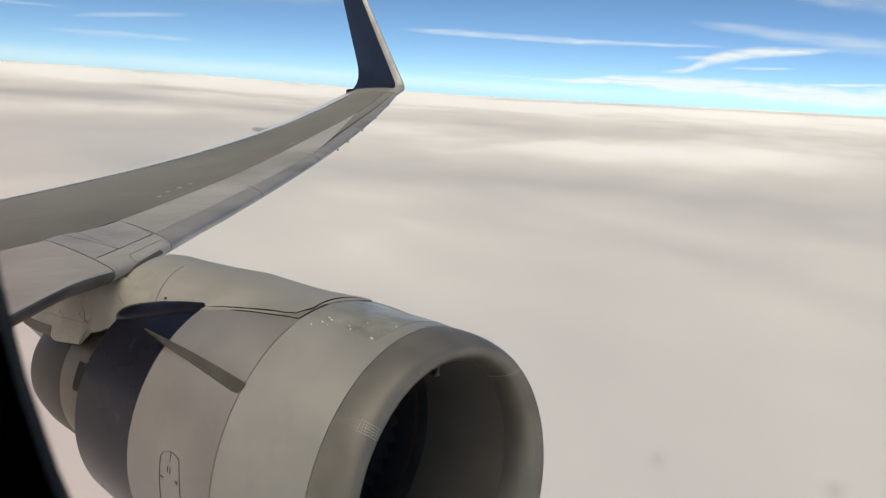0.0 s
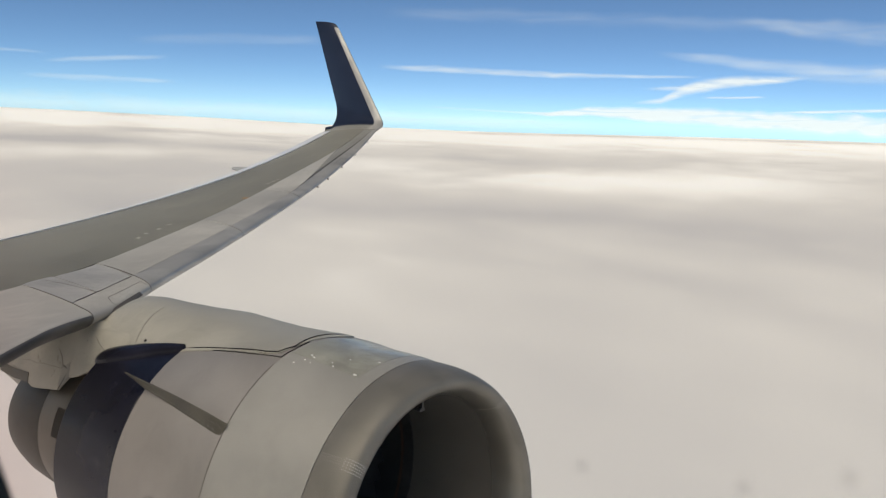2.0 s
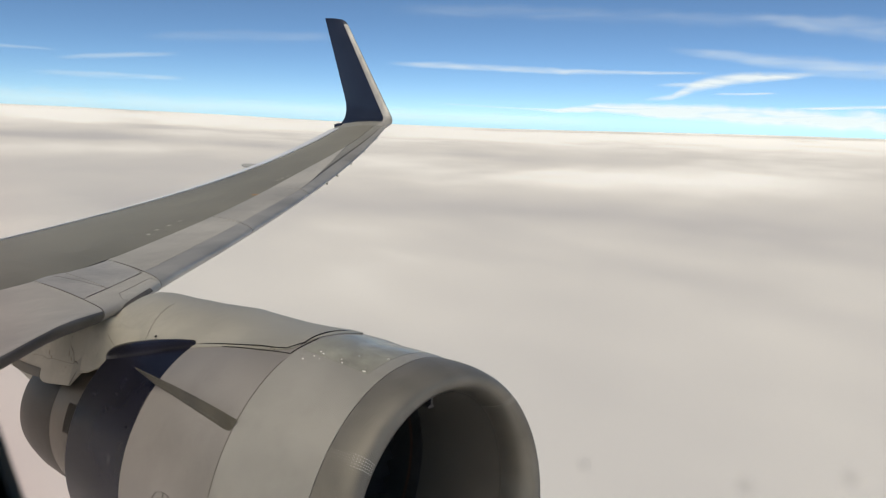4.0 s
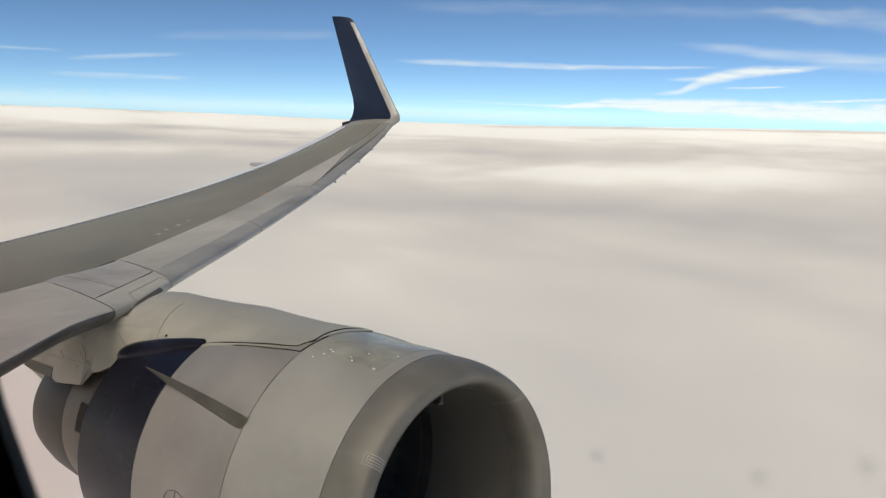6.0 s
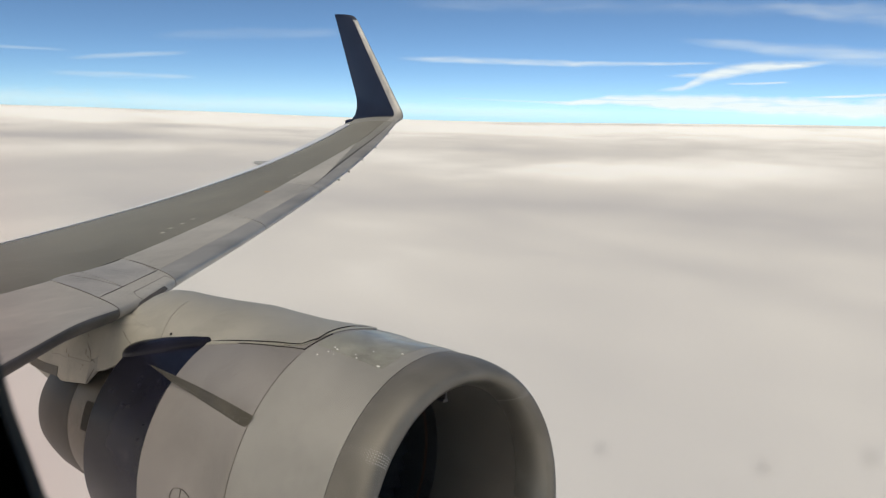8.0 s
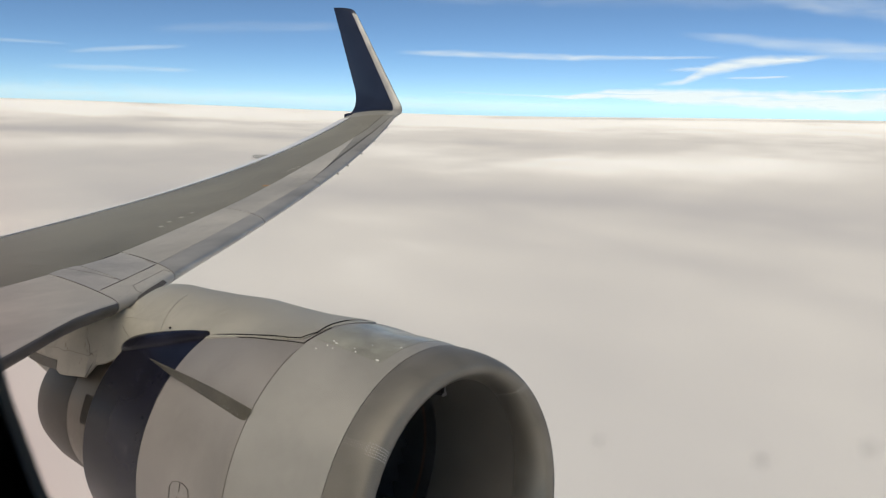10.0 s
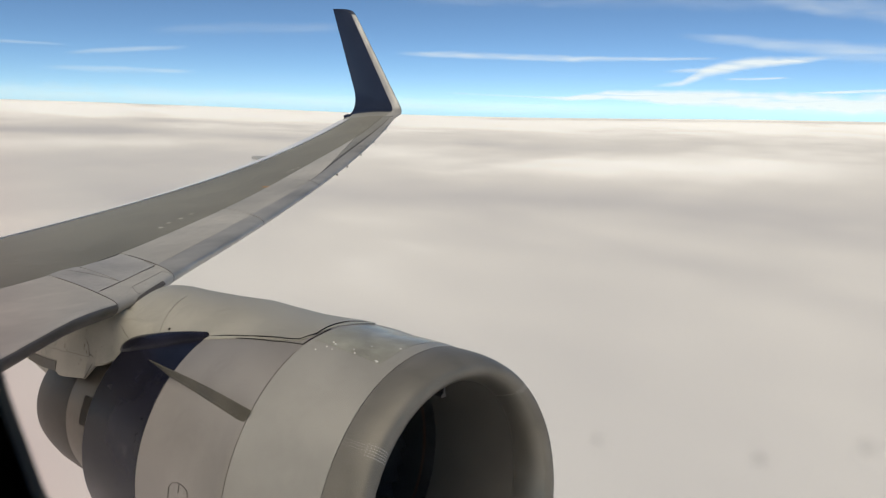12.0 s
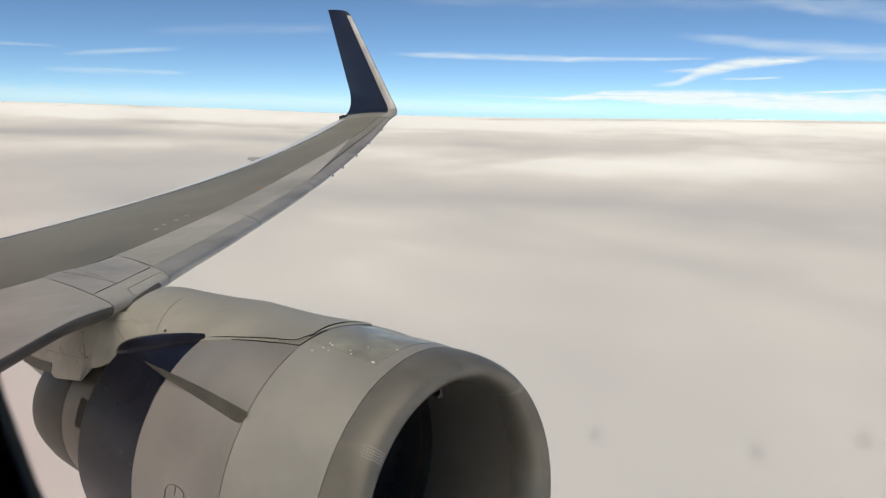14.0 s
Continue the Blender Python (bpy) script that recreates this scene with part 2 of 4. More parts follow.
def slab(top, bottom):
    """A plate between two equal grids of points (lists of rows)."""
    r, c = len(top), len(top[0])
    verts = [Vector(p) for row in top for p in row] + [Vector(p) for row in bottom for p in row]
    k = r * c
    faces = grid_faces(r, c) + [tuple(k + i for i in q[::-1]) for q in grid_faces(r, c)]
    edge = [j for j in range(c)] + [i * c + c - 1 for i in range(1, r)] + [(r - 1) * c + j for j in range(c - 2, -1, -1)] + [i * c for i in range(r - 2, 0, -1)]
    for a, b in zip(edge, edge[1:] + edge[:1]):
        faces.append((a, k + a, k + b, b))
    return verts, faces


# ---- the wing's surface ----
def wing_le(y):
    return -9.12 + 0.52 * (17.15 - y), ((((9e-6 * y + 6e-5) * y - 1.469e-3) * y + 6.7069e-2) * y - 1.29572)


def wing_te(y):
    return (-7.45 if y < 6.4 else -7.45 - (y - 6.4) * 0.3009), ((((-1.1e-5 * y + 7.58e-4) * y - 7.742e-3) * y + 6.9488e-2) * y - 1.409649)


def wing_pt(v, y, off=0.0):
    """A point of the wing's skin: v from -1 (lower trailing edge) over 0 (leading edge) to 1; v * v is the chord's share. off: metres outwards."""
    def raw(v):
        u = v * v
        (x0, z0), (x1, z1) = wing_le(y), wing_te(y)
        c = x0 - x1
        h = 0.055 - 0.012 * y / 17 if v >= 0 else -(0.062 - 0.02 * y / 17)
        s = math.sqrt(max(0, 1 - ((0.4 - u) / 0.4) ** 2)) if u < 0.4 else 1 - ((u - 0.4) / 0.6) ** 2
        k = min(1.0, max(0.0, (5.75 - y) / 1.1))
        k = 0.125 * k * k * (3 - 2 * k) * math.exp(-u / (0.03 if v >= 0 else 0.2))     # the inboard nose is raised
        k += 0.018 * math.exp(-((y - 6.6) / 0.7) ** 2 - u / 0.03)
        return Vector((x0 + (x1 - x0) * u, y, z0 + (z1 - z0) * u + c * h * s + k))
    p = raw(v)
    if off:
        d = raw(min(1, v + 0.004)) - raw(max(-1, v - 0.004))
        p = p + Vector((d.z, 0, -d.x)).normalized() * off
    return p


def wing_plate(v0, v1, y0, y1, off, thick, nv=10, ny=24):
    """A plate that lies on the wing's skin; v0, v1: numbers, or functions of y."""
    f0 = v0 if callable(v0) else (lambda y: v0)
    f1 = v1 if callable(v1) else (lambda y: v1)
    top, bottom = [], []
    for i in range(ny + 1):
        y = y0 + (y1 - y0) * i / ny
        vs = [f0(y) + (f1(y) - f0(y)) * j / nv for j in range(nv + 1)]
        top.append([wing_pt(v, y, off) for v in vs])
        bottom.append([wing_pt(v, y, off - thick) for v in vs])
    return slab(top, bottom)


def ribbon(points, normals, width, height=0.004):
    """A flat strip along points that lie on a surface with those normals."""
    top, bottom = [], []
    n = len(points)
    for i, (p, nn) in enumerate(zip(points, normals)):
        d = (points[min(n - 1, i + 1)] - points[max(0, i - 1)]).normalized()
        s = d.cross(nn).normalized() * width / 2
        top.append([p + s + nn * height, p - s + nn * height])
        bottom.append([p + s - nn * 0.004, p - s - nn * 0.004])
    return slab(top, bottom)


def resample(points, step):
    out = []
    for a, b in zip(points, points[1:]):
        k = max(1, int(math.dist(a, b) / step))
        out += [tuple(p + (q - p) * i / k for p, q in zip(a, b)) for i in range(k)]
    return out + [points[-1]]


def wing_line(uy, width=0.012, off=0.004):
    """A panel gap on the upper skin through points (share of the chord, y)."""
    pts = resample([(math.sqrt(u) if u >= 0 else -math.sqrt(-u), y) for u, y in uy], 0.03)
    ps = [wing_pt(v, y, off) for v, y in pts]
    ns = [(wing_pt(v, y, 0.02) - wing_pt(v, y)).normalized() for v, y in pts]
    return ribbon(ps, ns, width, 0.0012)


# ---- the engine's surface ----
ENGINE_Y = 5.75
PROFILE = [(-0.33, 1.05), (-0.5, 1.092), (-0.75, 1.142), (-0.976, 1.171), (-1.25, 1.172), (-1.6, 1.13), (-1.93, 1.07), (-2.35, 1.01), (-2.74, 0.95)]


def axis_z(x):
    return -1.914 + 0.024 * (x + 1)


def engine_pt(x, r, deg):
    """deg: 0 towards the cabin, 90 up."""
    a = radians(deg)
    w = min(2.0, max(0.0, (x + 0.33) / 0.33))          # the intake's front is canted and drooped a little
    flat = 0.022 * math.exp(-((deg % 360 - 90) / 28) ** 2) + 0.062 * min(1.0, max(0.0, (-0.36 - x) / 0.4)) * math.exp(-((deg % 360 - 108) / 28) ** 2)
    r2 = r * (1 - flat)
    return Vector((x - w * r * (0.101 * math.sin(a) + 0.089 * math.cos(a)), ENGINE_Y - 0.031 * w - r2 * math.cos(a), axis_z(x) + 0.019 * w + r2 * math.sin(a)))


def cowl_r(x):
    for (xa, ra), (xb, rb) in zip(PROFILE, PROFILE[1:]):
        if x >= xb:
            break
    i = PROFILE.index((xa, ra))
    pa = PROFILE[max(0, i - 1)]
    pb = PROFILE[min(len(PROFILE) - 1, i + 2)]
    t = (x - xa) / (xb - xa)
    h = xb - xa
    ma = (rb - pa[1]) / (xb - pa[0]) * h
    mb = (pb[1] - ra) / (pb[0] - xa) * h
    return (2 * t ** 3 - 3 * t * t + 1) * ra + (t ** 3 - 2 * t * t + t) * ma + (3 * t * t - 2 * t ** 3) * rb + (t ** 3 - t * t) * mb


def revolve(profile, n=96, closed=False, droop=0.0):
    """Turns (x, r) pairs about the engine's axis; closed: the profile is a ring; droop: slope of the exhaust's own axis."""
    rows = [[engine_pt(x, r, 360 * k / n) - Vector((0, 0, droop * max(0.0, -3.3 - x))) for k in range(n)] for x, r in profile]
    if closed:
        rows.append(rows[0])
    verts = [p for r in rows for p in r]
    return verts, grid_faces(len(rows), n, True)


def shell(xs, thick=0.03, n=96):
    outer = [(x, cowl_r(x)) for x in xs]
    return revolve(outer + [(x, r - thick) for x, r in outer[::-1]], n, True)


def cowl_normal(x, deg):
    return (engine_pt(x, 2, deg) - engine_pt(x, 1, deg)).normalized()


def cowl_line(xd, width=0.008, off=0.0):
    pts = resample([(x, d * 0.02) for x, d in xd], 0.03)
    return ribbon([engine_pt(x, cowl_r(x) + off, d / 0.02) for x, d in pts], [cowl_normal(x, d / 0.02) for x, d in pts], width)


def span(a, b, n):
    return [a + (b - a) * i / n for i in range(n + 1)]


# ---- cloud sea ----
# thicker, lighter (+) and thinner, darker (-) cloud, its shade put into the colour: azimuth from outboard to forward,
# depression, half widths of both in degrees, amount
BANKS = [
    (-30, 0.95, 70, 0.7, 0.48), (-12, 0.64, 17, 0.09, -0.30), (-58, 0.45, 12, 0.16, -0.10), (-60, 2.25, 7, 0.22, -0.50), (-47, 2.5, 4.5, 0.20, -0.30), (-53, 1.6, 9, 0.14, -0.20),
    (-55, 3.1, 11, 0.4, 0.14), (-25, 2.75, 6, 0.35, -0.12), (-33, 2.6, 5, 0.16, -0.14), (-8, 2.6, 12, 0.6, 0.10), (-25, 4.2, 13, 0.9, 0.36),
    (-10, 3.5, 11, 0.7, 0.24), (-30, 6.3, 11, 0.7, -0.24), (-15, 6.5, 16, 1.2, -0.28), (-4, 5.6, 7, 1.5, -0.14), (-52, 6.2, 13, 1.8, -0.20),
    (-56, 4.5, 12, 1.6, -0.12), (-34, 11.5, 9, 2.5, 0.12), (-14, 13.0, 8, 1.0, 0.05), (-10, 24, 14, 7, 0.06),
]


def deck(r):
    return -300 + 60 * min(1.0, r / 4900) + 196 * min(1.0, max(0.0, (r - 1700) / 3200)) ** 1.3


def cloud_tone(az, r):
    down = math.degrees(math.atan2(-deck(r), max(r, 1)))
    x, y = r * math.sin(radians(az)), r * math.cos(radians(az))
    bend_x, bend_y = 90 * noise.noise((x / 800, y / 800, 1.1)), 90 * noise.noise((x / 800, y / 800, 6.3))
    t = 0.472 + 0.07 * noise.noise((az / 5, down / 1.0, 7.7)) * min(1, (4 / down) ** 2) + 0.13 * noise.noise((az / 6, down / 0.22, 2.2)) * min(1, (1.5 / down) ** 2) + 0.09 * noise.noise((az / 2.2, down / 0.13, 9.1)) * min(1, (1.8 / down) ** 2)
    lumps = noise.fractal(((x + bend_x) / 430, (y + bend_y) / 560, 2.9), 0.9, 2.1, 5)
    t += 0.17 * lumps * (0.25 + 0.75 * min(1, (6 / down) ** 1.5))
    along, across = 0.88 * x - 0.47 * y, 0.47 * x + 0.88 * y        # wisps drawn out by the wind
    t += 0.085 * noise.fractal(((along + bend_x) / 900, (across + bend_y) / 190, 8.8), 0.9, 2.1, 4) * min(1, max(0, down - 3.5) / 4)
    t += 0.05 * noise.noise((az / 9, down / 4.0, 5.1)) * min(1, down / 5) - 0.10 * min(1, max(0, down - 6) / 8)
    if not -110 < az < 50:
        return t
    for a, d, wa, wd, k in BANKS:
        t += k * math.exp(-((az - a) / wa) ** 2 - ((down - d) / wd) ** 2)
    return t


def build_clouds():
    rings, spokes = 250, 720
    verts, thick = [(0, 0, deck(0))], [0.5]
    for i in range(1, rings + 1):
        r = 4900 * (i / rings) ** 1.25
        for k in range(spokes):
            az = 360 * k / spokes
            x, y = r * math.sin(radians(az)), r * math.cos(radians(az))
            q = cloud_tone(az if az < 180 else az - 360, r)
            fade = min(1.0, r / 700) * (1 - 0.8 * min(1, r / 4900))
            z = deck(r) + (11 - 42 * math.exp(-((az - 327) / 20) ** 2)) * (r / 4900) ** 3 + fade * (26 * (q - 0.55) + 5 * noise.noise((x / 700, y / 520, 0.3)) + 1.5 * noise.noise((x / 210, y / 170, 4.1)))
            verts.append((x, y, z))
            thick.append(q)
    faces = [(0, 1 + k, 1 + (k + 1) % spokes) for k in range(spokes)]
    for i in range(rings - 1):
        for k in range(spokes):
            a, b = 1 + i * spokes + k, 1 + i * spokes + (k + 1) % spokes
            faces.append((a, b, b + spokes, a + spokes))
    me = mesh_of("cloud_sea_backdrop", verts, faces, cloud_material(), 180)
    me.attributes.new("thick", "FLOAT", "POINT").data.foreach_set("value", thick)
    ob = new("cloud_sea_backdrop", me)
    tagged(ob, "unbroken sheet of soft white and grey cloud tops below", "clouds", kind="structure")


CIRRUS = cirrus_material()


SHELL = itertools.count()


def build_cirrus(line, thick, label, ends=0.2):
    """A streak of high cloud through (azimuth, elevation, half width) points, in degrees."""
    radius = 4700 - 12 * next(SHELL)
    pts = resample(line, 0.25)
    n, m = len(pts), 14
    verts, fade = [], []
    for i, (a, e, w) in enumerate(pts):
        t = i / (n - 1)
        k = min(1, t / ends) * min(1, (1 - t) / ends)
        ragged = 0.22 * w * noise.noise((a / 1.3, e, 1.7)) + 0.10 * w * noise.noise((a / 0.5, e, 4.7))
        for j in range(m + 1):
            h = 2 * j / m - 1
            az, el = radians(a), radians(e + ragged + h * w)
            verts.append((radius * math.sin(az) * math.cos(el), radius * math.cos(az) * math.cos(el), radius * math.sin(el)))
            fade.append(thick * k * k * (3 - 2 * k) * (1 - h * h) ** 1.7)
    me = mesh_of("cirrus_cloud", verts, grid_faces(n, m + 1), CIRRUS, 180)
    me.attributes.new("thick", "FLOAT", "POINT").data.foreach_set("value", fade)
    ob = new("cirrus_cloud", me)
    ob.visible_shadow = False
    tagged(ob, label, "cirrus cloud", "cirrus streaks in the blue sky", "structure")


build_clouds()
LONG = "long thin white cirrus streak high in the blue sky"
WISP = "faint wispy white cirrus veil in the blue sky"
HOOK = "curved white cirrus streak bent like a hook"
build_cirrus([(-37.5, 3.36, 0.16), (-33, 3.36, 0.30), (-25, 3.26, 0.27), (-19, 3.33, 0.16), (-14.5, 3.42, 0.10)], 0.95, LONG, 0.12)
build_cirrus([(-28, 0.55, 0.10), (-25, 0.55, 0.18), (-22.3, 0.86, 0.36), (-18, 0.80, 0.60), (-12, 0.66, 0.72), (-5, 0.58, 0.74), (6, 0.4, 0.66)], 2.6, "thick bright cirrus bank above the horizon", 0.12)
build_cirrus([(-34, 0.75, 0.07), (-30, 0.66, 0.10), (-24, 0.52, 0.10)], 0.55, WISP)
build_cirrus([(-28.5, 0.02, 0.10), (-25.5, 0.0, 0.13)], 0.4, WISP)
build_cirrus([(-19.6, 1.5, 0.10), (-17.4, 1.75, 0.26), (-16.2, 2.4, 0.46), (-14.6, 2.9, 0.54), (-12, 3.2, 0.42), (-8, 3.5, 0.14)], 1.5, HOOK)
build_cirrus([(-18.8, 2.5, 0.12), (-16.4, 2.62, 0.24), (-14.2, 2.75, 0.2)], 0.8, HOOK, 0.4)
build_cirrus([(-14.8, 2.06, 0.10), (-12.8, 2.1, 0.11), (-10.6, 2.2, 0.08)], 0.9, WISP)
build_cirrus([(-10.4, 1.2, 0.05), (-8, 1.32, 0.12), (-4, 1.55, 0.14), (5, 1.9, 0.14)], 1.5, LONG, 0.15)
build_cirrus([(-18.5, 4.95, 0.2), (-15, 4.65, 0.42), (-11, 4.2, 0.55), (-5, 3.8, 0.6), (4, 3.5, 0.6)], 0.55, WISP)
build_cirrus([(-10.5, 3.7, 0.4), (-5, 3.55, 0.6), (4, 3.5, 0.7)], 0.5, WISP)
build_cirrus([(-59, 2.55, 0.12), (-56, 2.85, 0.24), (-51, 3.3, 0.16)], 0.45, WISP)
build_cirrus([(-60.5, 1.62, 0.16), (-56, 1.64, 0.28), (-50.5, 1.68, 0.16)], 0.42, WISP)
# horizon haze painted in as a faint glowing ribbon that softens the cloud rim
build_cirrus([(-74, -0.05, 0.75), (-60, 0.0, 0.85), (-45, -0.15, 0.7), (-30, -0.2, 0.55), (-20, -0.2, 0.4)], 0.5, "thin pale haze lying along the cloud horizon", 0.12)
build_cirrus([(-66, 3.12, 0.1), (-62, 3.1, 0.14), (-58.4, 3.05, 0.1)], 0.5, LONG)
build_cirrus([(-54, 4.2, 0.3), (-48, 4.7, 0.5), (-40, 5.0, 0.4)], 0.18, WISP)
build_cirrus([(-38, 7.0, 0.5), (-29, 7.15, 0.6), (-18, 7.0, 0.6), (-9, 6.7, 0.5)], 0.16, WISP)
build_cirrus([(-14, 7.2, 0.3), (-10.5, 6.75, 0.55), (-7.5, 6.35, 0.8), (-4, 6.1, 0.9), (4, 5.6, 0.9)], 0.45, "ragged white cirrus patch high in the blue sky")


# ---- fuselage and its window ----
HULL_R, HULL_Z = 1.96, 0.35
HOLE = (1.84, 2.84, 0.28, 1.16)


def hull_y(z, r=HULL_R):
    return math.sqrt(r * r - (z - HULL_Z) ** 2)


def build_fuselage():
    """A tube with a square hole, in which the window's frame sits."""
    xs = [-14, -9, -5, -2, 0, 1.0, HOLE[0], HOLE[1], 3.4, 5, 7]
    a0, a1 = (math.degrees(math.asin((h - HULL_Z) / HULL_R)) for h in HOLE[2:])
    degs = sorted([d for d in span(-180, 180, 90)[:-1] if not (a0 - 2 < d < a1 + 2)] + span(a0, a1, 6))
    n = len(degs)
    verts, faces = [], []
    for r in (HULL_R, HULL_R - 0.03):
        for x in xs:
            for d in degs:
                verts.append((x, r * math.cos(radians(d)), HULL_Z + r * math.sin(radians(d))))
    k = len(xs) * n
    for i in range(len(xs) - 1):
        for j in range(n):
            b = (j + 1) % n
            if xs[i] == HOLE[0] and a0 - 0.1 <= degs[j] < a1 - 0.1:
                continue
            q = (i * n + j, i * n + b, (i + 1) * n + b, (i + 1) * n + j)
            faces += [q, tuple(k + c for c in q[::-1])]
    for base in (0, (len(xs) - 1) * n):
        faces.append(tuple(base + j for j in range(n)))
    ob = new("wall_fuselage", mesh_of("wall_fuselage", verts, faces, SKIN, 40))
    tagged(ob, "white painted airliner fuselage wall around the cabin", "fuselage", kind="structure")


def rounded(x0, x1, z0, z1, r, n=10):
    out = []
    for cx, cz, s in ((x1 - r, z1 - r, 0), (x0 + r, z1 - r, 90), (x0 + r, z0 + r, 180), (x1 - r, z0 + r, 270)):
        out += [(cx + r * math.cos(radians(s + 90 * i / n)), cz + r * math.sin(radians(s + 90 * i / n))) for i in range(n + 1)]
    return out


def build_window():
    w = thing("window_1", "cabin window with dark rounded trim and a clear pane", "window", kind="structure")
    inner, mid = rounded(2.2436, 2.665, 0.5216, 0.975, 0.2), rounded(2.214, 2.695, 0.492, 1.005, 0.2)
    lap, rim = rounded(2.13, 2.79, 0.38, 1.14, 0.2), rounded(HOLE[0] - 0.02, HOLE[1] + 0.02, HOLE[2] - 0.02, HOLE[3] + 0.02, 0.05)
    rings = [[(x, hull_y(z) - 0.02, z) for x, z in rim], [(x, 1.74, z) for x, z in lap], [(x, 1.785, z) for x, z in mid], [(x, 1.794, z) for x, z in inner], [(x, 1.798, z) for x, z in inner],
             [(x, hull_y(z) - 0.01, z) for x, z in rim]]
    rings.append(rings[0])
    n = len(inner)
    part("window_frame", ([Vector(p) for r in rings for p in r], grid_faces(len(rings), n, True)), TRIM, w, "dark moulded window trim")
    seat = rounded(2.233, 2.676, 0.511, 0.986, 0.2)
    pane = part("pane", loft([[(x, 1.803, z) for x, z in seat], [(x, 1.806, z) for x, z in seat]]), pane_material(), w, "clear acrylic pane with dried droplets")
    pane.visible_shadow = False
    spot = smudge_material()
    for x, z, s in ((2.5154, 0.6798, 1.0), (2.4999, 0.6736, 0.85), (2.4710, 0.6693, 0.5)):
        circle = [(0.0024 * s * math.cos(radians(a)), 0, 0.0024 * s * math.sin(radians(a))) for a in range(0, 360, 15)]
        d = part("droplet", loft([[(a, 0, c) for a, b, c in circle], [(a, -0.0002, c) for a, b, c in circle]]), spot, pane)
        d.location = (x, 1.8025, z)
        d.visible_shadow = False


build_fuselage()
build_window()


# ---- wing ----
def v_edge(y):
    """Where the pale leading-edge band ends and the dark coating begins."""
    if y < 6.17:
        u = 0.232 - 0.04 * (y - 4.85) / 1.2
    else:
        u = 0.2 + 0.058 * math.exp(-((y - 12.3) / 2.6) ** 2)
    return math.sqrt(max(0.1, u))


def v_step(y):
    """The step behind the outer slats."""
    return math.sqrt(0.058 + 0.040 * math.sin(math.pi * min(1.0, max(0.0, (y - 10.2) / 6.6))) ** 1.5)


def v_band(y):
    """The lower border of the pale band: it leaves the step and runs to a point at the dark coating."""
    f = min(1.0, max(0.0, (y - 10.66) / 3.75))
    return min(v_edge(y) - 0.004, v_step(y) + (v_edge(y) - v_step(y)) * f ** 1.9)


def wing_ring(y, off=-0.010):
    vs = [-1 + 2 * i / 72 for i in range(73)]
    return [wing_pt(v, y, off) for v in vs[:-1]]


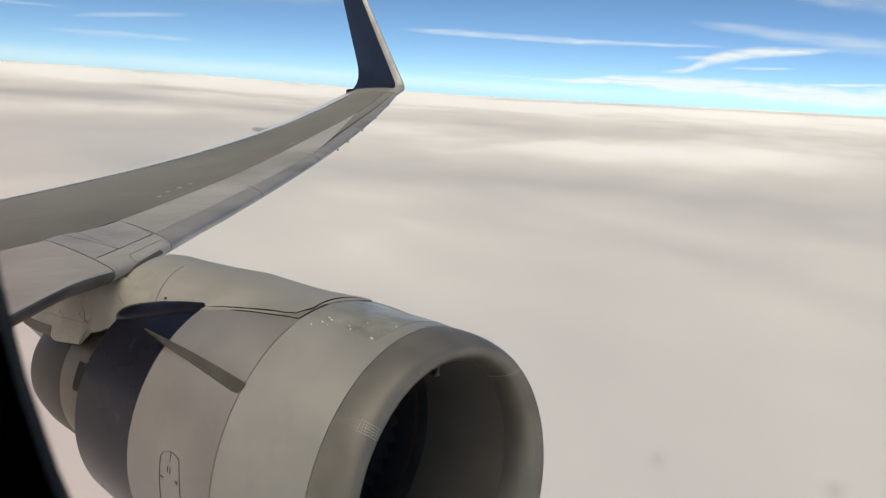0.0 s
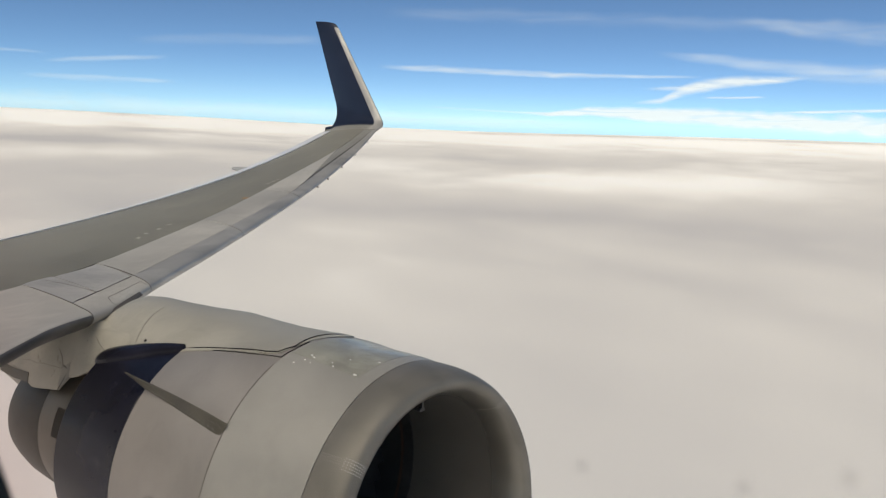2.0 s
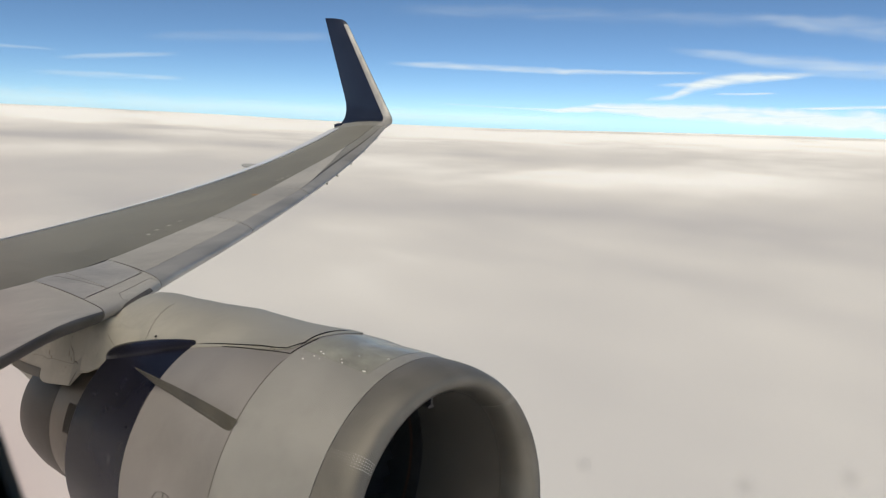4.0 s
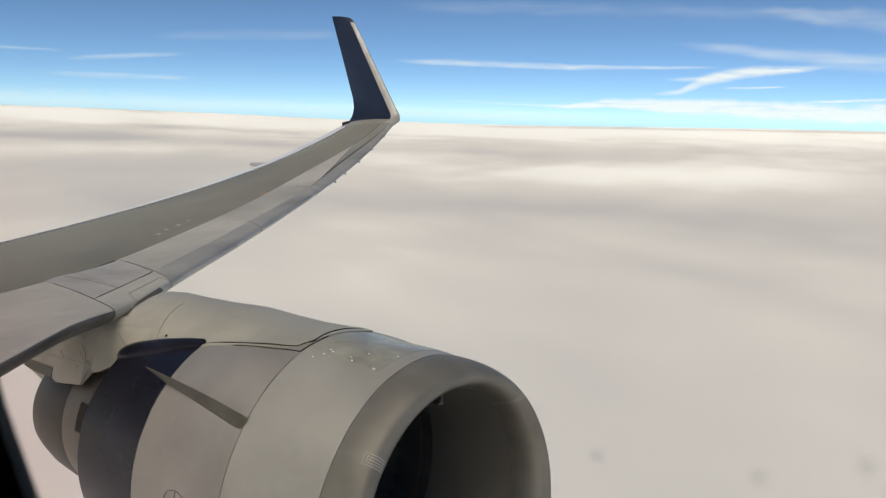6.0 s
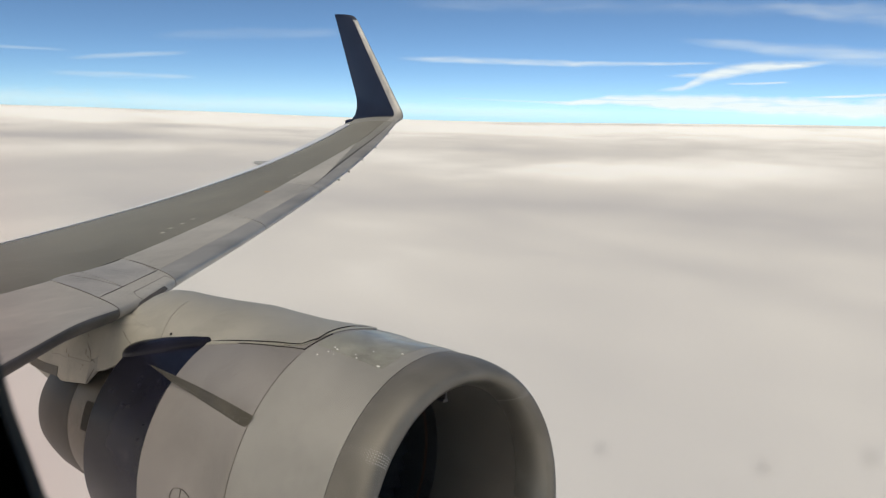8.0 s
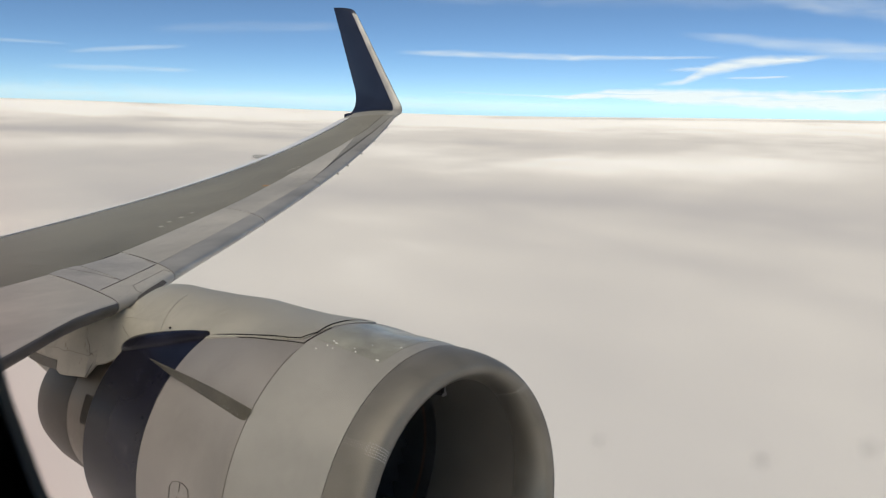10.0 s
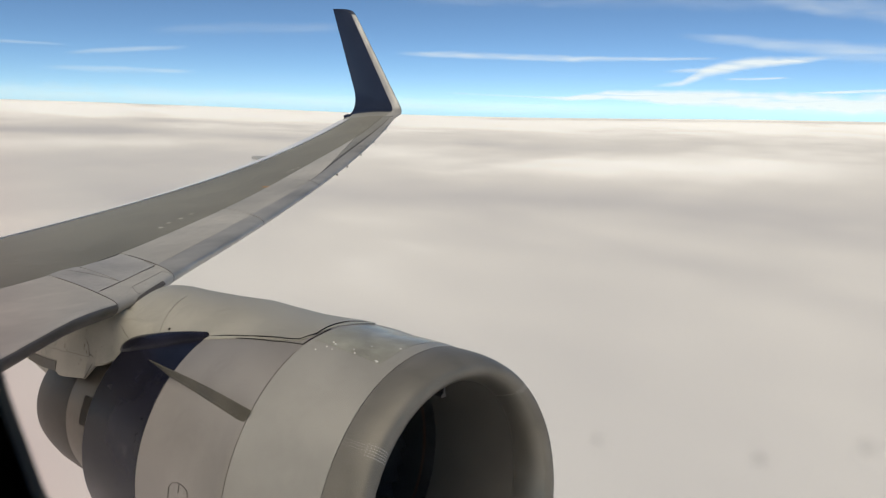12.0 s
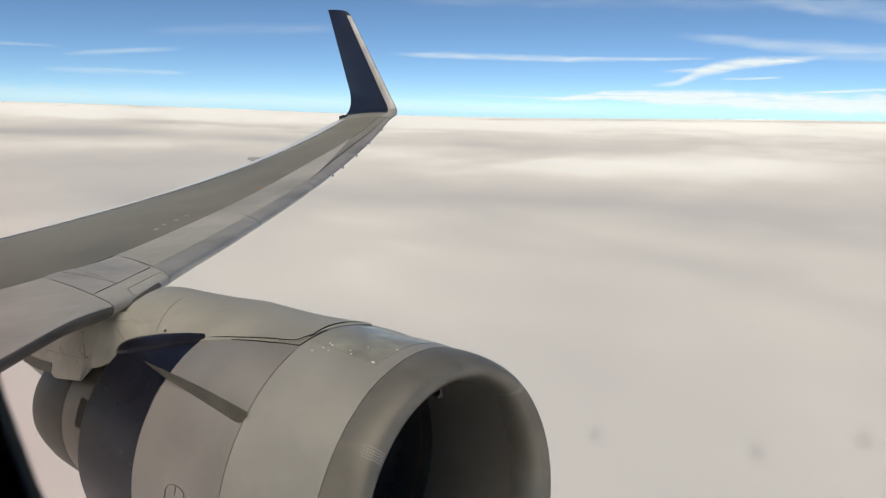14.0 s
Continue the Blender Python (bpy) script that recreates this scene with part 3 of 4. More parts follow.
def build_wing():
    wing = thing("jet_wing", "grey airliner wing with pale slats and an upturned navy winglet", "wing")
    ys = span(1.35, 16.6, 40)
    part("wing_box", loft([wing_ring(y) for y in ys]), WING_UNDER, wing, "pale grey structure under the panels")
    part("upper_skin", wing_plate(v_edge, 0.958, 1.6, 6.17, 0.0, 0.008, 16, 14), WING_GREY, wing, "dark grey coated upper skin")
    part("upper_skin", wing_plate(v_edge, lambda y: 0.959 - 0.0058 * max(0, y - 6), 6.172, 16.6, 0.0, 0.008, 16, 40), WING_GREY, wing, "dark grey coated upper skin")
    # spoilers, flaps and aileron along the trailing edge
    for a, b in ((1.6, 6.3), (6.33, 9.2), (9.23, 12.3), (12.33, 13.6), (13.63, 16.55)):
        part("flap", wing_plate(lambda y: 0.962 - 0.0058 * max(0, y - 6), 0.999, a, b, 0.017, 0.023, 4, 16), FLAP, wing, "pale trailing-edge panel")
    # slats: painted upper band and bare metal nose
    for a, b in ((1.7, 5.30), (6.20, 8.38), (8.40, 10.64), (10.66, 13.6), (13.62, 16.5)):
        nose = 0.245
        if a < 10.6:
            slat = part("slat", wing_plate(nose, lambda y: v_edge(y) - 0.004, a, b, 0.004, 0.010, 8, 20), SLAT_PAINT, wing, "light grey painted slat")
        else:
            slat = part("slat", wing_plate(nose, lambda y: v_step(y) - 0.004, a, b, 0.006, 0.012, 4, 30), SLAT_METAL, wing, "light grey painted slat")
        under = 0.045 if b < 6 else -0.22
        part("slat_nose", wing_plate(under, nose - (0.002 if a > 6 else 0.0), a, b, 0.005 if a > 6 else 0.004, 0.012, 18, 20), SLAT_METAL if a > 6 else SLAT_PAINT, slat, "rounded slat nose")
        if under > 0:
            part("slat_lip", wing_plate(-0.36, under, a, b, 0.004, 0.012, 14, 20), EDGE, slat, "dark lower lip of the slat")
    part("pale_panel", wing_plate(v_band, lambda y: v_edge(y) - 0.002, 10.66, 14.4, 0.003, 0.010, 8, 40), SLAT_PAINT, wing, "pale panel running to a point")
    part("grey_panel", wing_plate(lambda y: v_step(y) + 0.004, lambda y: v_band(y) - 0.002, 10.68, 16.55, 0.0, 0.008, 6, 50), ROOT_GREY, wing, "grey panel behind the outer slats")
    # fixed panels over the pylon
    part("fixed_leading_edge", wing_plate(-0.25, 0.245, 5.312, 6.19, 0.004, 0.010, 18, 10), SLAT_PAINT, wing)
    part("access_panel", wing_plate(0.25, lambda y: v_edge(y) + 0.006 * math.sin((y - 5.3) * 9), 5.312, 5.63, 0.004, 0.010, 8, 8), PANEL, wing, "bare metal access panel")
    part("access_panel", wing_plate(0.25, lambda y: v_edge(y) - 0.004, 5.64, 6.18, 0.004, 0.010, 8, 8), PANEL, wing, "bare metal access panel")
    lines = [
        [(0.168, 6.195), (0.09, 6.195), (0.037, 6.195), (0.003, 6.195), (-0.02, 6.195)],
        [(0.215, 5.50), (0.142, 5.57), (0.078, 5.62), (0.063, 5.64)],
        [(0.063, 5.36), (0.062, 5.64), (0.058, 6.15), (0.10, 6.17)],
        [(0.19, 5.31), (0.123, 5.31), (0.06, 5.31), (0.02, 5.31), (0.0, 5.31), (-0.03, 5.31)],
        [(0.002, 5.66), (0.012, 5.62), (0.029, 5.65), (0.026, 6.14), (0.006, 6.17)],
        [(0.07, 8.39), (0.02, 8.39), (0.0, 8.39), (-0.02, 8.39)],
        [(0.085, 10.65), (0.05, 10.65), (0.0, 10.65), (-0.02, 10.65)],
    ]
    for k, uy in enumerate(lines):
        part("panel_gap", wing_line(uy, 0.0032, 0.005), SEAM, wing)
    # step behind the outer slats: a dark wedge-shaped strip paints in its shade
    part("slat_step", wing_plate(lambda y: v_step(y) - 0.003, lambda y: v_step(y) + 0.003 + 0.034 * max(0.0, math.sin(math.pi * (y - 10.68) / 5.9)) ** 0.7, 10.68, 16.55, 0.002, 0.006, 3, 50), STEP, wing, "step behind the outer slats, its shade painted as a dark strip")
    for u, y in ((0.271, 7.22), (0.284, 7.44), (0.283, 7.70), (0.286, 7.96), (0.296, 11.08), (0.294, 11.28), (0.285, 11.47)):
        part("position_mark", wing_line([(u, y - 0.026), (u, y + 0.026)], 0.042, 0.002), WORN_MARK, wing, "small worn pale painted mark")
    part("position_mark", wing_line([(0.238, 9.87), (0.238, 9.92)], 0.09, 0.002), ORANGE, wing, "small orange painted mark")
    # stubs below the outer slats
    for y in (11.75, 12.4, 13.4, 14.5, 15.7):
        p = wing_pt(-0.12, y)
        ring = lambda s, x, z: [(p.x + x + s * math.cos(radians(a)), y + 0.4 * s * math.sin(radians(a)), p.z + z) for a in range(0, 360, 45)]
        part("slat_stub", loft([ring(0.035, -0.02, 0.02), ring(0.03, 0.0, -0.012), ring(0.012, 0.02, -0.035)]), LINE_SOFT, wing, "dark slat track stub")
    # tail of a flap track fairing past the trailing edge
    tip = wing_pt(1.0, 13.15)
    rings = []
    for s, w, h in ((1.3, 0.10, 0.12), (0.6, 0.11, 0.13), (0.0, 0.10, 0.06), (-0.28, 0.08, 0.04), (-0.36, 0.06, 0.03)):
        rings.append([(tip.x + s, 13.15 + w * math.cos(radians(a)), tip.z - 0.02 - 0.25 * h + h * math.sin(radians(a))) for a in range(0, 360, 20)])
    part("flap_track_fairing", loft(rings), WING_UNDER, wing, "slim grey flap track fairing")
    # winglet
    wl = part("winglet", winglet_geo(0.0, 1.0, 0, 3, 0.0), ROOT_GREY, wing, "upturned navy winglet on a grey root")
    part("blade", winglet_geo(0.0, 1.0, 3, 33, 0.0), BLADE, wl, "navy blue painted blade")
    part("leading_edge", winglet_geo(-0.15, 0.15, 0, 28, 0.006), SLAT_METAL, wl, "pale bare leading edge strip")
    te = winglet_stations()[2][1]
    box = [(te.x + a, te.y + b, te.z + c) for a, b, c in ((0.10, -0.04, 0.0), (-0.09, -0.03, 0.0), (-0.09, 0.10, 0.03), (0.10, 0.10, 0.04))]
    part("tail_light", loft([[(x, y, z - 0.06) for x, y, z in box], [(x, y, z + 0.03) for x, y, z in box]]), BLUE_RUB, wl, "small dark light housing")


def bend(a, b, c, size, n):
    """A path a-b-c with its corner rounded: size is the share of each leg that bends."""
    p, q = b + (a - b) * size[0], b + (c - b) * size[1]
    out = [a]
    for i in range(n + 1):
        t = i / n
        out.append(p * (1 - t) ** 2 + b * 2 * t * (1 - t) + q * t * t)
    return out, q, c


def winglet_stations():
    """(leading edge, trailing edge, outward normal) from the wing's end to the tip."""
    l0, t0 = wing_pt(0, 16.6), wing_pt(1, 16.6)
    le, lq, lc = bend(l0, Vector((-9.03, 17.18, 0.49)), Vector((-11.22, 17.9, 3.04)), (0.45, 0.06), 12)
    te, tq, tc = bend(t0, Vector((-10.58, 17.42, 0.50)), Vector((-11.90, 17.9, 3.08)), (0.75, 0.22), 12)
    for f in [i / 16 for i in range(1, 16)] + [0.965, 0.98, 0.992, 1.0]:
        le.append(lq.lerp(lc, f))
        te.append(tq.lerp(tc, f))
    for k, f in ((-4, 0.015), (-3, 0.06), (-2, 0.14), (-1, 0.36)):      # rounded tip
        le[k] = le[k].lerp(te[k], f)
    n = len(le)
    out = []
    for i in range(n):
        up = le[min(n - 1, i + 1)] - le[max(0, i - 1)] + te[min(n - 1, i + 1)] - te[max(0, i - 1)]
        nn = up.cross(te[i] - le[i]).normalized()
        if nn.z < 0 and i < 6 or nn.y > 0 and i >= 6:
            nn = -nn
        out.append((le[i], te[i], nn))
    return out


def winglet_geo(v0, v1, i0, i1, off):
    st = winglet_stations()
    rings = []
    for i in range(i0, min(i1, len(st) - 1) + 1):
        a, b, nn = st[i]
        c = (b - a).length

        def prof(v):
            u = v * v
            s = math.sqrt(max(0, 1 - ((0.4 - u) / 0.4) ** 2)) if u < 0.4 else 1 - ((u - 0.4) / 0.6) ** 2
            return a.lerp(b, u) + nn * (c * 0.043 * s * (1 if v >= 0 else -1)) + nn * (off if v >= 0 else -off) - (b - a).normalized() * (off if abs(v) < 0.2 else 0)
        if v0 < 0:
            vs = span(v0 * 2.6, v1 * 2.6, 16)
            rings.append([prof(v) for v in vs] + [prof(v) - nn * 0.004 * (1 if v > 0 else -1) + (b - a).normalized() * 0.012 for v in vs[::-1]])
        else:
            rings.append([prof(v) for v in span(-1, 1, 40)[:-1]])
    return loft(rings)


# ---- pylon ----
def pylon_ring(x, top, half, bottom, power):
    """A section: flush with the cowl in front, rising out of it as a rounded spine behind."""
    rise = min(1.0, max(0.0, (-1.05 - x) / 0.95))
    rise = 0.7 * rise * rise * (3 - 2 * rise) + 0.3 * (1 - (1 - rise) ** 2)
    out = []
    for i in range(28):
        a = math.pi * i / 27
        c, s = math.cos(a), math.sin(a)
        y = ENGINE_Y - half * math.copysign(abs(c) ** (2 / power), c)
        z = bottom + (top - bottom) * abs(s) ** (2 / power)
        if rise < 1:
            r = cowl_r(x)
            skin = engine_pt(x, r + 0.006, math.degrees(math.acos((ENGINE_Y - y) / r))).z
            z = max(skin, skin + (z - skin) * rise)
        out.append((x, y, z))
    out += [(x, ENGINE_Y + half * 0.9, bottom - 0.12), (x, ENGINE_Y - half * 0.9, bottom - 0.12)]
    swept = min(1.0, max(0.0, (-2.3 - x) / 0.7))       # behind, sections lie along the swept leading edge
    return [(a - 0.52 * swept * (b - ENGINE_Y), b, c) for a, b, c in out]


# sections: x, top, half width, bottom, squareness
PYLON_RINGS = [(-1.00, -0.80, 0.25, -1.05, 2.4), (-1.015, -0.80, 0.36, -1.05, 2.4), (-1.04, -0.80, 0.40, -1.05, 2.4), (-1.2, -0.80, 0.45, -1.05, 2.4), (-1.45, -0.80, 0.455, -1.06, 2.4), (-1.7, -0.80, 0.455, -1.08, 2.4), (-1.95, -0.80, 0.455, -1.12, 2.4),
               (-2.3, -0.815, 0.455, -1.24, 2.4), (-2.6, -0.82, 0.475, -1.31, 2.3), (-2.8, -0.822, 0.485, -1.33, 2.35), (-2.98, -0.846, 0.49, -1.35, 2.45), (-3.1, -0.885, 0.48, -1.37, 2.55), (-3.19, -0.935, 0.47, -1.40, 2.7), (-3.3, -0.968, 0.45, -1.44, 2.8), (-3.45, -1.00, 0.42, -1.5, 3.0), (-3.7, -1.03, 0.38, -1.60, 3.4), (-4.1, -1.02, 0.35, -1.70, 4.2), (-4.5, -1.03, 0.33, -1.68, 4.5), (-5.6, -1.05, 0.26, -1.40, 4.0), (-6.6, -1.08, 0.12, -1.2, 3.0)]


def pylon_y(x, z):
    """The inboard flank of the pylon at x and height z."""
    lean = x
    for _ in range(6):
        swept = min(1.0, max(0.0, (-2.3 - lean) / 0.7))
        lean = x - 0.234 * swept
    for a, b in zip(PYLON_RINGS, PYLON_RINGS[1:]):
        if lean >= b[0]:
            break
    f = min(1.0, max(0.0, (lean - a[0]) / (b[0] - a[0])))
    top, half, bottom, power = (p + (q - p) * f for p, q in zip(a[1:], b[1:]))
    up = min(1.0, max(0.0, (z - bottom) / (top - bottom))) ** (power / 2)
    return ENGINE_Y - half * math.sqrt(1 - up * up) ** (2 / power)


def build_pylon():
    py = thing("engine_pylon", "cream painted engine pylon under the wing's leading edge", "engine pylon")
    part("pylon_body", loft([pylon_ring(*s) for s in PYLON_RINGS]), PYLON, py, sharp=50)
    seal = [wing_pt(v, y, 0.006) for v, y in resample([(-0.13, 5.47), (-0.06, 5.53), (0.0, 5.6), (0.02, 5.75), (0.02, 5.9), (0.02, 6.02)], 0.03)]
    part("seal", ribbon(seal, [Vector((0.75, -0.45, 0.48))] * len(seal), 0.04, 0.014), LINE_SOFT, py, "dark rubber seal against the wing")
    xs = span(-2.35, -4.4, 44)
    grid = [[skirt_pt(x, s, 0.0) for s in span(0, 1, 10)] for x in xs]
    inner = [[skirt_pt(x, s, -0.02) for s in span(0, 1, 10)] for x in xs]
    skirt = part("aft_fairing", slab(grid, inner), FAIRING, py, "cream panels with dark seams and stains")
    seams = [([(-3.88, 0.74), (-3.48, 0.69), (-3.17, 0.72)], 0.0032), ([(-3.30, 0.48), (-3.22, 0.58), (-3.17, 0.72), (-3.15, 0.90), (-3.18, 1.0)], 0.0036),
             ([(-2.91, 0.30), (-2.84, 0.48), (-2.77, 0.62)], 0.0028), ([(-3.02, 0.18), (-2.85, 0.12), (-2.68, 0.12), (-2.54, 0.24)], 0.0022), ([(-3.16, 0.76), (-3.04, 0.80), (-2.93, 0.86)], 0.0018)]
    for line, w in seams:
        part("panel_gap", skirt_line(line, w * 0.8), SEAM if w > 0.0025 else SEAM_PALE, skirt)
    for x, h, l, w in ((-3.33, 0.36, 0.03, 0.010), (-3.59, 0.60, 0.05, 0.009), (-3.54, 0.66, 0.03, 0.010), (-3.29, 0.56, 0.07, 0.005), (-3.24, 0.64, 0.03, 0.010), (-3.29, 0.76, 0.02, 0.012), (-3.31, 0.82, 0.02, 0.008),
                       (-3.13, 0.97, 0.02, 0.009), (-3.01, 0.36, 0.03, 0.006), (-3.0, 0.60, 0.03, 0.005), (-2.96, 0.70, 0.03, 0.005), (-2.96, 0.76, 0.02, 0.006), (-3.09, 0.68, 0.02, 0.005)):
        part("oil_stain", skirt_line([(x, h), (x + 0.012, h + l)], w * 0.36), STAIN, skirt, "short dark oil stain")

    shield = [[skirt_pt(x, s, 0.006) for s in span(0.88, 1.005, 4)] for x in span(-3.70, -4.30, 10)]
    back = [[skirt_pt(x, s, -0.02) for s in span(0.88, 1.005, 4)] for x in span(-3.70, -4.30, 10)]
    part("heat_shield", slab(shield, back), STRAKE, skirt, "dark metal heat shield strip")
    for x in span(-1.98, -1.12, 24):
        c, nn = Vector(pylon_ring(x, -0.80, 0.455, -1.08, 2.4)[3]), Vector((0, -0.66, 0.75))
        side = Vector((0, 0.75, 0.66))
        disc = [Vector((0.0032 * math.cos(radians(a)), 0, 0)) + side * 0.0032 * math.sin(radians(a)) for a in range(0, 360, 60)]
        part("fastener", loft([[c + p - nn * 0.006 for p in disc], [c + p + nn * 0.003 for p in disc]]), LINE_SOFT, py)
    ring = [Vector(p) for p in pylon_ring(-2.56, -0.8195, 0.4725, -1.30, 2.32)[2:13]]
    part("panel_gap", ribbon([p + Vector((0, -0.002, 0.003)) for p in ring], [Vector((0, -0.6, 0.8))] * len(ring), 0.0006, 0.0006), SEAM_PALE, py)
    q = Vector(pylon_ring(-2.42, -0.815, 0.47, -1.28, 2.35)[5])
    part("drain_hole", loft([[q + Vector((0.011 * math.cos(k), 0.01 * off, 0.008 * math.sin(k) + 0.004 * off)) for k in span(0, 5.5, 8)] for off in (0.4, -0.5)]), LINE, py, "small dark drain hole")


SKIRT = [(-2.35, 56, 0.93), (-2.82, 53, 0.86), (-3.05, 46.5, 0.80), (-3.15, 45, 0.785), (-3.18, 36.5, 0.78), (-3.44, 34.6, 0.745), (-3.6, 33.6, 0.715), (-3.7, 36, 0.70), (-4.0, 36.5, 0.63), (-4.4, 40, 0.58)]


def skirt_pt(x, s, off):
    """The fairing between pylon and exhaust: s from 0 (pylon's side) to 1 (lower edge)."""
    for (xa, da, ra), (xb, db, rb) in zip(SKIRT, SKIRT[1:]):
        if x >= xb:
            break
    f = min(1, max(0, (x - xa) / (xb - xa)))
    low = engine_pt(x, ra + (rb - ra) * f, da + (db - da) * f)
    top = Vector((x, ENGINE_Y - 0.39 + 0.03 * max(-0.6, -3 - x), -0.97))
    p = top.lerp(low, s) + Vector((0, -0.8, 0.5)) * (0.03 * math.sin(math.pi * s))
    p.y += 0.06 * max(0.0, 1 - s / 0.2) ** 2
    k = min(1.0, max(0.0, (-2.45 - x) / 0.55))         # ahead, it lies in the pylon's own flank
    k = k * k * (3 - 2 * k)
    p.y += (pylon_y(x, p.z) + 0.008 - 0.02 * k - p.y) * (1 - k)
    return p + Vector((0, -0.8, 0.5)) * off


def skirt_line(line, width):
    pts = resample(line, 0.02)
    ps = [skirt_pt(x, s, 0.002) for x, s in pts]
    return ribbon(ps, [Vector((0, -0.83, 0.55))] * len(ps), width, 0.0008)


# ---- engine ----
def build_engine():
    en = thing("jet_engine", "turbofan engine with pale cowl, navy sleeve and bare metal lip", "jet engine")
    lip = [(-0.33 + 0.442 * math.sin(q), 0.952 + 0.098 * math.cos(q)) for q in span(0, math.pi / 2, 12)]
    lip += [(-0.258 + 0.370 * math.cos(q), 0.952 - 0.119 * math.sin(q)) for q in span(0, 1.13, 8)[1:]]
    ring = lip + [(lip[-1][0], 0.89), (-0.30, 1.0)]
    def lip_pt(x, r, deg):
        """The lip is thicker on its inboard inner side."""
        g = min(1.0, max(0.0, (0.952 - r) / 0.108)) if x > -0.29 else 0.0
        return engine_pt(x, r - 0.05 * g * math.exp(-((deg - 42) / 40) ** 2), deg)
    rows = [[lip_pt(x, r, 360 * k / 128) for k in range(128)] for x, r in ring + ring[:1]]
    lip_ob = part("intake_lip", ([p for r in rows for p in r], grid_faces(len(rows), 128, True)), LIP, en, "dull bare metal intake lip", 50)
    inner = lambda a, b: [(-0.258 + 0.370 * math.cos(q) + 0.0004, 0.952 - 0.119 * math.sin(q) - 0.0006) for q in span(a, b, 14)]
    band = [[lip_pt(x, rr, 360 * k / 128) for k in range(128)] for x, rr in inner(0.42, 1.13)]
    back = [[p + Vector((-0.002, 0, 0)) for p in row] for row in band[::-1]]
    band += back + band[:1]
    part("inner_band", ([p for row in band for p in row], grid_faces(len(band), 128, True)), LIP_INNER, lip_ob, "polished darker inner band of the lip", 50)
    part("intake_barrel", revolve([(-0.103, 0.846), (-0.2, 0.838), (-0.35, 0.838), (-0.5, 0.838), (-0.77, 0.848), (-1.3, 0.865), (-1.3, 0.90), (-0.7, 0.88), (-0.103, 0.89)], 96, True), LINER, en, "dark perforated intake liner")
    part("rub_strip", revolve([(-0.865, 0.853), (-0.885, 0.854), (-0.885, 0.838), (-0.865, 0.838)], 96, True), BAND, en, "brown fan rub strip")
    part("fan_case_ring", revolve([(-0.77, 0.85), (-0.862, 0.853), (-0.862, 0.84), (-0.77, 0.837)], 96, True), DARK, en)
    part("fan_case", revolve([(-0.887, 0.850), (-1.29, 0.860), (-1.29, 0.845), (-0.887, 0.840)], 96, True), DARK, en, "black fan case wall")
    part("intake_cowl", shell(span(-0.334, -0.9745, 10)), COWL, en, "pale grey painted intake cowl")
    part("reverser_cowl", shell(span(-0.9755, -1.928, 12)), NACELLE, en, "pale warm grey painted cowl")
    part("rear_sleeve", shell(span(-1.932, -2.74, 10), 0.02), BLUE, en, "navy blue painted rear sleeve")
    part("fan_duct", revolve([(-1.3, 0.90), (-1.8, 0.97), (-2.3, 0.97), (-2.72, 0.925), (-2.72, 0.93), (-2.3, 0.985), (-1.8, 0.99), (-1.3, 0.92)], 96, True), DARK, en, "dark inner fan duct")
    part("core_cowl", revolve([(-1.7, 0.58), (-2.2, 0.73), (-2.7, 0.775), (-3.1, 0.725), (-3.3, 0.69), (-3.42, 0.6685), (-3.42, 0.62), (-2.2, 0.6), (-1.7, 0.5)], 72, True), TITAN, en, "bare metal core cowl")
    part("exhaust_nozzle", revolve([(-3.40, 0.6700), (-3.43, 0.6695), (-3.5, 0.664), (-3.8, 0.618), (-4.0, 0.565), (-4.10, 0.532), (-4.10, 0.515), (-3.6, 0.60), (-3.40, 0.632)], 72, True, 0.055), HOT, en, "brown heat-stained exhaust nozzle")
    part("exhaust_plug", revolve([(-3.2, 0.42), (-3.6, 0.42), (-4.0, 0.34), (-4.4, 0.18), (-4.6, 0.02)], 48, droop=0.055), HOT, en, "heat-stained exhaust plug")
    part("stator_disc", revolve([(-1.30, 0.88), (-1.30, 0.02)], 48), DARK, en, "dark disc behind the fan")
    # fan
    fan = part("fan_hub", revolve([(-1.28, 0.30), (-1.03, 0.29), (-0.88, 0.22), (-0.75, 0.12), (-0.69, 0.01)], 48), DARK, en, "dark pointed fan spinner")
    blade_mesh = None
    for k in range(36):
        if blade_mesh is None:
            rows = []
            for i in range(6):
                r = 0.27 + 0.56 * i / 5
                tw = radians(30 + 32 * i / 5)
                ch = 0.11 + 0.02 * i / 5
                ring = []
                for s, t in ((-1, 0), (-0.3, 0.012), (0.5, 0.010), (1, 0), (0.5, 0.002), (-0.3, 0.003)):
                    ring.append((s * ch * math.cos(tw) - t * math.sin(tw), s * ch * math.sin(tw) + t * math.cos(tw), r))
                rows.append(ring)
            v, f = loft(rows)
            blade_mesh = mesh_of("fan_blade", v, f, DARK)
        ob = new("fan_blade", blade_mesh)
        ob.parent = fan
        ob.matrix_local = Matrix.Translation((-1.10, ENGINE_Y, axis_z(-1.10))) @ Matrix.Rotation(radians(10 * k), 4, "X")
    # strake on the inboard shoulder
    rows = []
    for k in (-0.01, 0.02, 0.06, 0.15, 0.3, 0.45, 0.6, 0.75, 0.88, 0.97, 1.0):
        f = max(0.0, k)
        xr, dr = -1.0 - 0.94 * k, 36.8 + 8.6 * f
        h = (0.062 + 0.078 * f) * (0.25 if k < 0 else 0.7 if k < 0.05 else 1)
        w = 0.022 * (1 - 0.7 * f)
        foot = engine_pt(xr, cowl_r(xr) - 0.01, dr)
        xt = -0.97 - 1.10 * k
